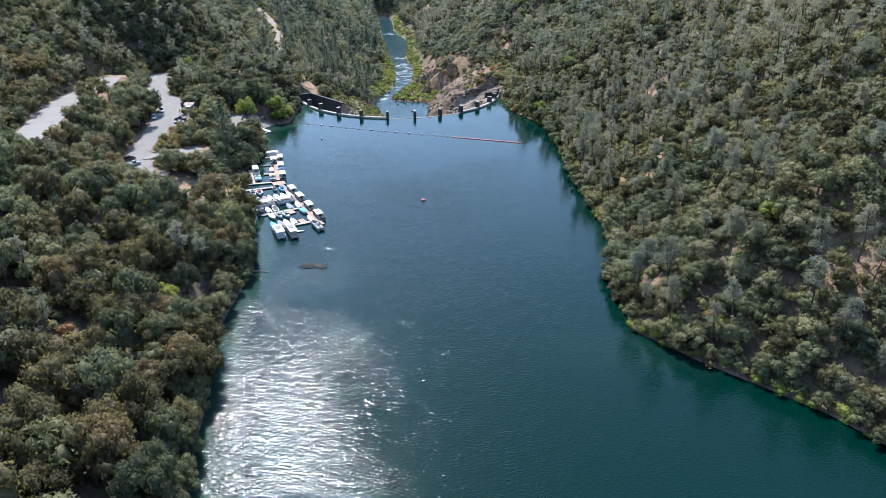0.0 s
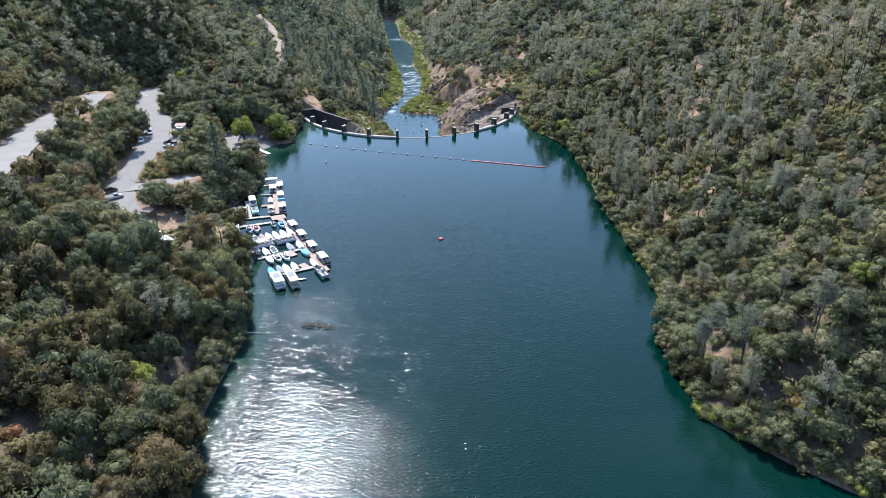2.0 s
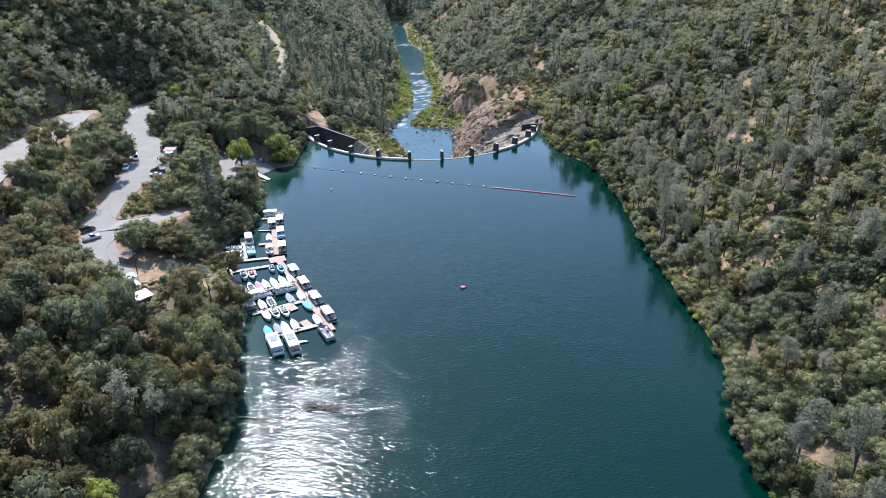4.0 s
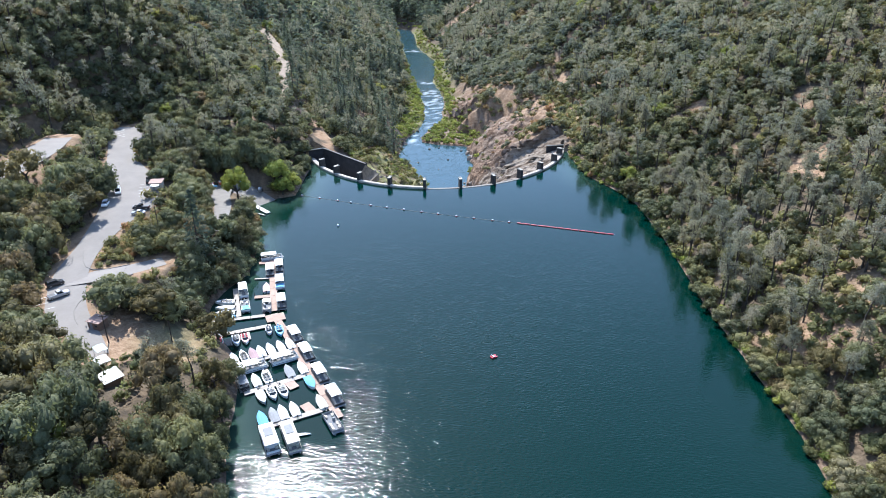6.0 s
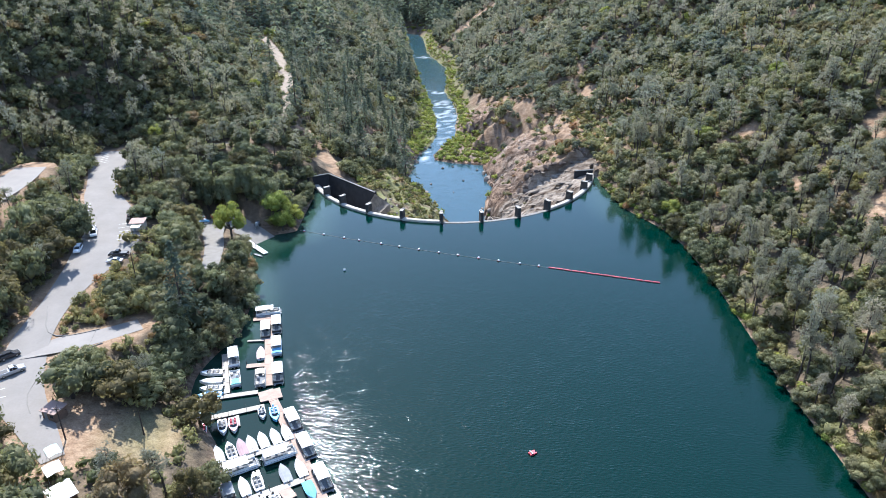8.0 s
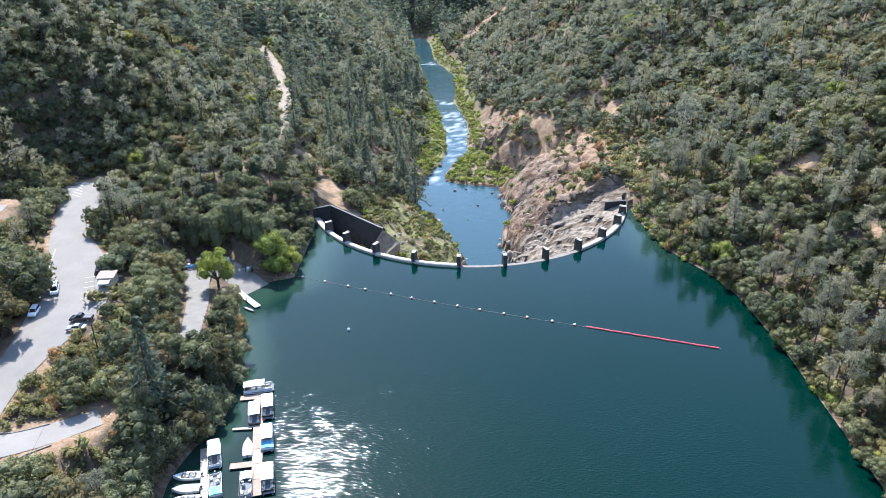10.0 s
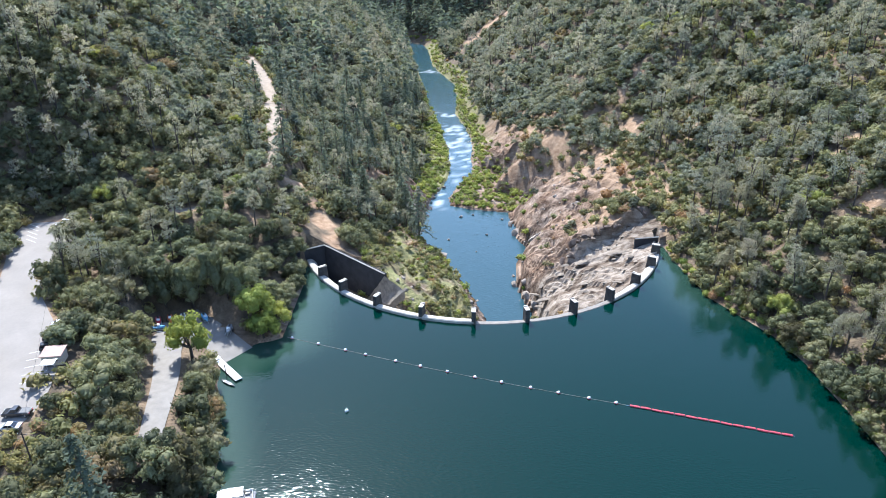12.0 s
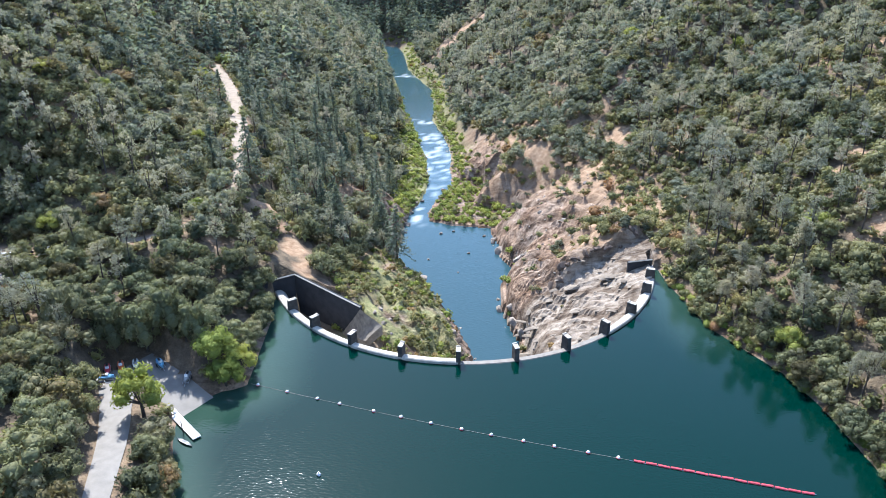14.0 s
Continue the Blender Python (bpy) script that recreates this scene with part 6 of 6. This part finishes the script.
# ---- vehicles ----
def vehicle(kind, paint, label):
    """A parked car, nose towards +x."""
    root = thing("car" if kind != "pickup" else "pickup_truck", (0, 0, 0), label, "car" if kind != "pickup" else "truck", "parked vehicles")
    ln, wd, hood, roof = {"sedan": (4.7, 1.82, 0.95, 1.45), "suv": (4.8, 1.9, 1.1, 1.75), "pickup": (5.8, 1.98, 1.15, 1.85), "van": (5.4, 2.0, 1.2, 2.1)}[kind]
    h = ln / 2
    bm = bmesh.new()
    side = [(-h, 0.45), (-h + 0.05, hood - 0.1), (-h + 0.4, hood), (h - 1.3, hood), (h - 0.25, hood - 0.12), (h, hood - 0.35), (h, 0.42), (h - 0.2, 0.3), (-h + 0.2, 0.3)]
    loft(bm, [[(x, y, z) for x, z in side] for y in (-wd / 2, wd / 2)])
    bmesh.ops.bevel(bm, geom=list(bm.edges), offset=0.06, segments=1, affect="EDGES")
    body = part("body", bm, paint, root)
    c0, c1, c2, c3 = {"sedan": (-h + 0.75, -h + 1.5, h - 2.1, h - 1.3), "suv": (-h + 0.1, -h + 0.4, h - 2.0, h - 1.25), "pickup": (-0.45, -0.25, h - 2.3, h - 1.5), "van": (-h + 0.1, -h + 0.25, h - 1.5, h - 0.7)}[kind]
    bm = bmesh.new()
    loft(bm, [[(c0, s * (wd / 2 - 0.08), hood - 0.02), (c1, s * (wd / 2 - 0.22), roof), (c2, s * (wd / 2 - 0.22), roof), (c3, s * (wd / 2 - 0.08), hood - 0.02)] for s in (-1, 1)])
    cab = part("cabin_glass", bm, GLASS, root)
    bm = bmesh.new()
    box(bm, (c1 + c2) / 2, 0, roof + 0.02, c2 - c1 + 0.1, wd - 0.4, 0.07, 0.03)
    for s in (-1, 1):
        for a, b in (((c0, wd / 2 - 0.08, hood), (c1, wd / 2 - 0.22, roof)), ((c2, wd / 2 - 0.22, roof), (c3, wd / 2 - 0.08, hood)), (((c1 + c2) / 2, wd / 2 - 0.09, hood), ((c1 + c2) / 2, wd / 2 - 0.2, roof))):
            pm = bmesh.new()
            rod(pm, (a[0], s * a[1], a[2]), (b[0], s * b[1], b[2]), 0.05, sides=4)
            part("pillar", pm, paint, cab)
    part("roof", bm, paint, cab)
    if kind == "pickup":
        bm = bmesh.new()
        box(bm, -h + 1.15, 0, hood + 0.01, 1.95, wd - 0.35, 0.05, 0.01)
        part("bed", bm, BLACK_PAINT, body)
    for x in (-h + 0.95, h - 0.95):
        for s in (-1, 1):
            bm = bmesh.new()
            rod(bm, (x, s * (wd / 2 - 0.22), 0.36), (x, s * (wd / 2 + 0.01), 0.36), 0.36, sides=14)
            w = part("wheel", bm, RUBBER, root)
            bm = bmesh.new()
            rod(bm, (x, s * (wd / 2), 0.36), (x, s * (wd / 2 + 0.025), 0.36), 0.21, sides=10)
            part("rim", bm, ALLOY, w)
    for s in (-1, 1):
        bm = bmesh.new()
        box(bm, h - 0.02, s * (wd / 2 - 0.3), hood - 0.25, 0.08, 0.35, 0.14, 0.02)
        part("headlight", bm, WHITE, body)
        bm = bmesh.new()
        box(bm, -h + 0.0, s * (wd / 2 - 0.25), hood - 0.25, 0.06, 0.25, 0.2, 0.02)
        part("tail_light", bm, RED, body)
    return root


def on_road(x, y):
    """Height of the pavement there."""
    d, z = reach(np.array([x]), np.array([y]), ROAD)
    return float(z[0]) + 0.06


def park(kind, paint, label, x, y, heading):
    vehicle(kind, paint, label).matrix_basis = pose(x, y, on_road(x, y), 0, 0, heading)


park("pickup", SILVER, "silver crew-cab pickup truck parked at the roadside", -142.9, 269.8, 49)
park("suv", CARBLACK, "black station wagon parked in the shade", -147.4, 275.4, 50)
park("sedan", CARBLACK, "black sedan parked beside the hut", -153.2, 350.2, 28)
park("suv", CARBLACK, "dark car parked beside the hut", -151.2, 346.2, 28)
park("sedan", SILVER, "dark shaded car parked under the trees", -154.6, 355.8, 28)
park("van", CARWHITE, "white van parked along the road", -159.6, 336.0, -62)
park("suv", CARWHITE, "white car parked at the roadside", -158.6, 325.2, -72)
park("sedan", SILVER, "light grey car parked nose out", -143.6, 319.6, 190)
park("pickup", CARBLACK, "black pickup truck parked beside a tree", -144.4, 323.6, 188)
park("pickup", CARWHITE, "white pickup truck at the edge of the parking area", -188.0, 412.0, 66)
park("van", CARWHITE, "white van at the edge of the parking area", -176.5, 415.5, 60)
park("suv", CARWHITE, "white car under the trees behind the parking area", -170.5, 418.5, 60)
park("suv", CARBLACK, "black car at the edge of the parking area", -183.0, 414.0, 66)


# ---- trailers and water craft at the ramp ----
def craft(label, paint, trailer_only=False):
    root = thing("boat_trailer", (0, 0, 0), label, "trailer", "trailers at the boat ramp")
    bm = bmesh.new()
    for y in (-0.55, 0.55):
        box(bm, 0, y, 0.5, 3.4, 0.08, 0.1, 0.01)
    for x in (-1.2, 0.2, 1.4):
        box(bm, x, 0, 0.5, 0.08, 1.2, 0.08, 0.01)
    rod(bm, (1.6, 0, 0.5), (2.7, 0, 0.5), 0.06, sides=5)
    part("chassis", bm, ALLOY, root)
    for y in (-0.75, 0.75):
        bm = bmesh.new()
        rod(bm, (-0.4, y - 0.1, 0.33), (-0.4, y + 0.1, 0.33), 0.33, sides=12)
        part("wheel", bm, RUBBER, root)
    bm = bmesh.new()
    xs = np.linspace(-1.6, 1.7, 6)
    wd = [0.5, 0.58, 0.6, 0.55, 0.4, 0.06]
    loft(bm, [[(x, -w, 1.0), (x, -w * 0.7, 0.62), (x, w * 0.7, 0.62), (x, w, 1.0), (x, w * 0.4, 1.2), (x, -w * 0.4, 1.2)] for x, w in zip(xs, wd)])
    part("hull", bm, paint, root)
    bm = bmesh.new()
    box(bm, -0.6, 0, 1.32, 1.5, 0.45, 0.3, 0.08)
    part("seat", bm, BLACK_PAINT, root)
    bm = bmesh.new()
    box(bm, 0.4, 0, 1.4, 0.5, 0.7, 0.35, 0.08)
    rod(bm, (0.2, -0.4, 1.62), (0.2, 0.4, 1.62), 0.04, sides=5)
    part("handlebar", bm, WHITE if paint is not WHITE else GREY_CANVAS, root)
    return root


for label, paint, x, y, a in (("red jet ski on a trailer", RED, -143.0, 379.4, -60), ("orange jet ski on a trailer", ORANGE, -140.2, 381.0, -60),
                              ("white jet ski on a trailer", WHITE, -136.8, 382.2, -62), ("light blue jet ski on a trailer", SKYBLUE, -130.8, 383.6, -50),
                              ("silver boat on a trailer at the ramp", SILVER, -122.2, 379.6, -80), ("pale blue jet ski on a trailer", BLUE_CANVAS, -141.6, 375.8, 10),
                              ("dark jet ski on a trailer", CARBLACK, -142.4, 372.4, 20)):
    craft(label, paint).matrix_basis = pose(x, y, float(land(x, y)) + 0.2, 0, 0, a) @ Matrix.Scale(1.3, 4)


# ---- huts, shades and poles ----
def hut(name, label, x, y, z, turn, sx, sy, high, wall, roofing, slope=0.25):
    root = thing(name, (x, y, z - 0.15), label, "hut", "", turn)
    for w, (cx, cy, lx, ly) in {"front": (0, -sy / 2, sx, 0.15), "back": (0, sy / 2, sx, 0.15), "west": (-sx / 2, 0, 0.15, sy - 0.16), "east": (sx / 2, 0, 0.15, sy - 0.16)}.items():
        bm = bmesh.new()
        box(bm, cx, cy, high / 2, lx, ly, high, 0.01)
        o = part("wall", bm, wall, root)
        if w == "front":
            bm = bmesh.new()
            box(bm, -sx * 0.2, cy - 0.09, 1.05, 0.95, 0.06, 2.05, 0.01)
            part("door", bm, GREY_CANVAS, o)
            bm = bmesh.new()
            box(bm, sx * 0.25, cy - 0.09, 1.5, 0.9, 0.05, 0.7, 0.01)
            part("window", bm, GLASS, o)
    bm = bmesh.new()
    for v in box(bm, 0, 0, high + 0.12, sx + 0.7, sy + 0.7, 0.16, 0.02):
        v.co.z += slope * (v.co.y / sy)
    part("roof", bm, roofing, root)
    return root


hut("ticket_hut", "small brown hut with a flat pale pink roof", -124.2, 257.4, 9.6, -15, 3.7, 3.1, 2.5, BROWNWALL, PINKROOF)
hut("restroom_hut", "small tan restroom hut with a pale roof", -147.0, 341.4, 17.4, 12, 4.2, 3.6, 2.6, CREAM, PINKROOF)
hut("shed", "low shed with a white sheet roof among trees", -108.4, 235.0, 8.6, -40, 4.8, 4.0, 2.5, BROWNWALL, SHEETROOF)


def shade(label, x, y, z, turn, sx, sy, mat):
    root = thing("shade_canopy", (x, y, z), label, "canopy", "shade canopies", turn)
    bm = bmesh.new()
    rings = []
    for i in range(5):
        u = -sx / 2 + sx * i / 4
        sag = -0.18 * math.sin(i / 4 * math.pi)
        rings.append([(u, -sy / 2, 2.5 + sag), (u, 0, 2.75 + sag), (u, sy / 2, 2.5 + sag), (u, 0, 2.7 + sag)])
    loft(bm, rings)
    part("cloth", bm, mat, root)
    for px in (-sx / 2 + 0.1, sx / 2 - 0.1):
        for py in (-sy / 2 + 0.1, sy / 2 - 0.1):
            bm = bmesh.new()
            rod(bm, (px, py, -0.2), (px, py, 2.5), 0.05, sides=6)
            part("post", bm, ALLOY, root)


shade("white cloth shade canopy beside the road", -113.4, 240.4, 8.9, -40, 3.8, 3.3, CANVAS)
shade("faded green shade canopy beside the road", -116.4, 245.0, 9.1, -40, 3.6, 2.6, plain("pale_green_cloth", (0.42, 0.52, 0.46), 0.85, 0, 0.8, 0.1, 0.2))
shade("white shade canopy beside the restroom hut", -145.6, 337.6, 17.3, 12, 3.0, 2.4, CANVAS)


def pole(x, y, z, high, arm=True):
    root = thing("utility_pole", (x, y, z), "dark wooden utility pole beside the road", "utility pole", "utility poles")
    bm = bmesh.new()
    rod(bm, (0, 0, -0.5), (0, 0, high), 0.17, 0.11, sides=8)
    part("post", bm, POLEWOOD, root)
    if arm:
        bm = bmesh.new()
        box(bm, 0, 0, high - 0.6, 2.0, 0.12, 0.14, 0.01)
        part("cross_arm", bm, POLEWOOD, root)
        for k in (-0.85, 0, 0.85):
            bm = bmesh.new()
            rod(bm, (k, 0, high - 0.53), (k, 0, high - 0.3), 0.06, 0.04)
            part("insulator", bm, WHITE, root)
    return Vector((x, y, z + high))


tops = [pole(-118, 251, 9.2, 8.5), pole(-131.5, 309.5, 14.6, 10.0), pole(-178.5, 396, 18.4, 9.0), pole(-104.5, 257.5, 5.0, 7.5, False)]
wires = thing("power_line", (0, 0, 0), "thin black power lines between the poles", "power line")
for a, b in ((0, 1), (1, 2), (0, 3)):
    bm = bmesh.new()
    for i in range(10):
        p, q = tops[a].lerp(tops[b], i / 10), tops[a].lerp(tops[b], (i + 1) / 10)
        p, q = p - Vector((0, 0, 3.5 * math.sin(i / 10 * math.pi) * 0.4)), q - Vector((0, 0, 3.5 * math.sin((i + 1) / 10 * math.pi) * 0.4))
        rod(bm, p, q, 0.025, sides=3)
    part("wire", bm, RUBBER, wires)


# road markings
def stripe(x0, y0, x1, y1, wide=0.09):
    a, b = Vector((x0, y0, on_road(x0, y0) + 0.02)), Vector((x1, y1, on_road(x1, y1) + 0.02))
    n = Vector((a.y - b.y, b.x - a.x, 0)).normalized() * wide
    return [a - n, b - n, b + n, a + n]


marks = thing("road_marking", (0, 0, 0), "worn white parking lines and road edge lines", "road marking")
for group in ([(-163 - 0.47 * k * 3, 335 + k * 3, -163 - 0.47 * (k + 1) * 3, 335 + (k + 1) * 3) for k in range(8)],
              [(-150.5 - k * 1.2, 333 + k * 2.7, -146.0 - k * 1.2, 335.4 + k * 2.7) for k in range(5)],
              [(-190 - k * 1.4, 399 + k * 2.6, -194.5 - k * 1.4, 401 + k * 2.6) for k in range(5)],
              [(-139 - k * 2, 262 + k * 2.6, -142.5 - k * 2, 259.6 + k * 2.6) for k in range(4)]):
    for q in group:
        bm = bmesh.new()
        bm.faces.new([bm.verts.new(p) for p in stripe(*q)])
        part("stripe", bm, LINE_PAINT, marks)


# ---- rocks of the gorge ----
def boulder_mesh(k, stone=None):
    bm = bmesh.new()
    bmesh.ops.create_icosphere(bm, subdivisions=2, radius=1.0)
    for v in bm.verts:
        v.co *= 1 + 0.25 * noise.noise(v.co * 1.3 + Vector((k * 5.1, 0, 0)))
    # broken faces
    for j in range(7):
        a, up = 2.4 * j + k, 1.0 - 0.28 * j
        face = Vector((math.cos(a), math.sin(a), up)).normalized()
        cut = 0.5 + 0.17 * math.sin(j * 3.1 + k * 1.7)
        for v in bm.verts:
            over = v.co.dot(face) - cut
            if over > 0:
                v.co -= face * over * 0.92
    for v in bm.verts:
        v.co = Vector((v.co.x * 1.35, v.co.y, v.co.z * 0.8)) + 0.05 * noise.noise_vector(v.co * 4.0)
    me = bpy.data.meshes.new("boulder")
    bm.to_mesh(me)
    bm.free()
    me.materials.append(stone or STONE)
    return me


def build_boulders():
    shapes = [boulder_mesh(k) for k in range(7)]
    n = 0
    while n < 292:
        y = rng.uniform(405, 700)
        line = RIGHT_BANK if rng.uniform() < 0.6 else LEFT_BANK
        side = 1 if line is RIGHT_BANK else -1
        x = float(plan_x(y, line)) + side * (abs(rng.normal()) * 9 - 3)
        z = float(land(x, y))
        if np.hypot(x - DAM_X, y - DAM_Y) > DAM_R - 14 and y < 460:
            continue
        s = float(np.exp(rng.normal() * 0.5)) * 0.9
        if 90 <= n < 180:
            y = rng.uniform(478, 566)
            x = float(plan_x(y, LEFT_BANK)) - abs(rng.normal()) * 5 + 2.0
            z = float(land(x, y))
        if n >= 180:
            y = rng.uniform(455, 560)
            x = float(plan_x(y, RIGHT_BANK)) + rng.uniform(6, 48)
            z, s = float(land(x, y)), s * 0.62
            z -= 0.25 * s
        ob = new("boulder", shapes[n % 7])
        ob.matrix_basis = Matrix.LocRotScale((x, y, max(z, RIVER_Z - 0.3) + 0.1 * s), Euler((rng.uniform(-0.4, 0.4), rng.uniform(-0.4, 0.4), rng.uniform(0, 6.28))), (s, s, s))
        tagged(ob, "grey-brown boulder among the rocks of the gorge", "boulder", "boulders in the gorge")
        n += 1
    for x, y, s in ((-37.5, 521, 3.4), (-41, 531, 1.6), (-52, 519, 0.9), (-45, 538, 1.0), (-60, 543, 0.9), (-66, 540, 1.1), (-70, 512, 0.8), (-56, 500, 0.6)):
        ob = new("boulder", shapes[int(s * 7) % 7])
        ob.matrix_basis = Matrix.LocRotScale((x, y, RIVER_Z + 0.25 * s), Euler((0.2, 0.1, s * 3)), (s, s, s))
        tagged(ob, "boulder standing in the river pool", "boulder", "boulders in the gorge")
    n = 0
    ledges = [boulder_mesh(k + 20, SLABSTONE) for k in range(5)]
    while n < 70:
        x, y = rng.uniform(-32, 12), rng.uniform(404, 478)
        if slab_at(np.array([x]), np.array([y]))[0] < 0.5 or np.hypot(x - DAM_X, y - DAM_Y) > DAM_R - 7:
            continue
        s = float(np.exp(rng.normal() * 0.35)) * 1.5
        ob = new("rock_ledge", ledges[n % 5])
        ob.matrix_basis = Matrix.LocRotScale((x, y, float(land(x, y)) - 0.05 * s), Euler((rng.uniform(-0.2, 0.2), rng.uniform(-0.2, 0.2), 0.46 + rng.normal() * 0.25)), (1.5 * s, 0.8 * s, 0.34 * s))
        tagged(ob, "flat broken ledge on the pale rock slab", "rock", "ledges of the rock slab")
        n += 1
    dark = [boulder_mesh(k + 7, DARKSTONE) for k in range(4)]
    for i in range(15):
        u = i / 14
        x, y = -21 + 31 * u + rng.uniform(-1.2, 1.2), 458 + 12 * u + rng.uniform(-1.5, 1.5)
        s = rng.uniform(1.3, 2.6)
        ob = new("rock_outcrop", dark[i % 4])
        ob.matrix_basis = Matrix.LocRotScale((x, y, float(land(x, y)) + 0.1 * s), Euler((rng.uniform(-0.5, 0.5), rng.uniform(-0.5, 0.5), rng.uniform(0, 6.28))), (s, s * 0.8, s * 1.1))
        tagged(ob, "dark brown rock outcrop above the pale slab", "rock", "rock outcrops")
    for x, y, s in ((-33.5, 456, 3.0), (-31.0, 449, 2.6), (-34.5, 463, 2.2), (-80, 424, 1.3), (-77, 421, 1.1), (-79, 430, 1.5), (-74, 418, 0.9), (-75.5, 426, 1.0), (-54, 436, 2.2), (-52.5, 430, 1.8), (-56, 443, 1.9)):
        ob = new("boulder", shapes[int(s * 5) % 7] if x < -60 or x > -40 else dark[int(s * 5) % 4])
        ob.matrix_basis = Matrix.LocRotScale((x, y, float(land(x, y)) + 0.1 * s), Euler((0.3, 0.2, s * 3)), (s, s, s))
        tagged(ob, "grey rock at the edge of the gorge", "rock", "rocks at the gorge's edge")


build_boulders()

# ---- single trees that stand out ----
for kind, x, y, size, height, words in (("bright_oak", -124.5, 361, 6.4, 1.35, "bright yellow-green tree beside the boat ramp"), ("willow_tree", -115.5, 384.0, 6.4, 1.05, "spreading green willow at the water's edge"), ("willow_tree", -112.0, 379.5, 5.4, 0.95, "spreading green willow at the water's edge"), ("bright_oak", -109.5, 385.5, 4.8, 1.0, "yellow-green willow leaning over the water"),
                                        ("oak", -118, 267, 5.6, 0.95, "large dark oak shading the picnic lawn"), ("oak", -111, 270, 5.0, 0.95, "large dark oak shading the picnic lawn"),
                                        ("oak", -126, 272, 5.4, 0.95, "large dark oak beside the road"), ("oak", -104, 243, 3.6, 1.0, "small oak by the lawn's edge"),
                                        ("fir", -114, 300, 4.6, 1.1, "tall dark conifer above the oaks by the shore"), ("grey_pine", 54.5, 186, 4.2, 1.0, "tall thin pine on the shore"),
                                        ("grey_pine", 106, 160, 4.0, 1.0, "tall pine on the shore slope"), ("bright_oak", -183, 428, 4.0, 1.1, "bright green tree behind the parking area"),
                                        ("oak", -144.5, 387.5, 6.4, 1.6, "tall dark oak behind the boat ramp"), ("oak", -137, 389.5, 6.4, 1.6, "tall dark oak behind the boat ramp"), ("oak", -129.5, 391, 6.0, 1.6, "tall dark oak behind the boat ramp"),
                                        ("oak", -122, 389, 5.2, 1.6, "tall dark oak behind the boat ramp"), ("oak", -150.5, 379, 6.0, 1.6, "tall dark oak behind the boat ramp"),
                                        ("oak", -141.5, 366, 4.6, 1.1, "round oak beside the concrete lane"), ("oak", -136, 356, 4.6, 1.1, "round oak beside the concrete lane"), ("oak", -132, 345, 4.4, 1.1, "round oak beside the concrete lane"),
                                        ("oak", -127.5, 335, 4.4, 1.0, "round oak beside the concrete lane"), ("oak", -148, 371, 5.2, 1.1, "round oak beside the concrete lane"),
                                        ("oak", -119, 299.5, 4.6, 1.0, "oak at the end of the side road"), ("oak", -114.5, 294, 4.8, 1.0, "oak at the end of the side road"), ("oak", -124, 302, 4.2, 1.0, "oak at the end of the side road"),
                                        ("oak", -112, 321, 4.6, 1.1, "round oak at the foot of the lane"), ("oak", -123.5, 323, 4.8, 1.1, "round oak at the foot of the lane"), ("oak", -117.5, 317, 5.0, 1.1, "round oak at the foot of the lane"),
                                        ("oak", -138.5, 326.5, 2.6, 0.9, "small round tree beside the parked cars"), ("bright_oak", 72, 164, 3.0, 0.9, "bright yellow-green tree near the shore")):
    stand_tree(kind, x, y, float(land(x, y)), size, 1.0, 1, words, height)
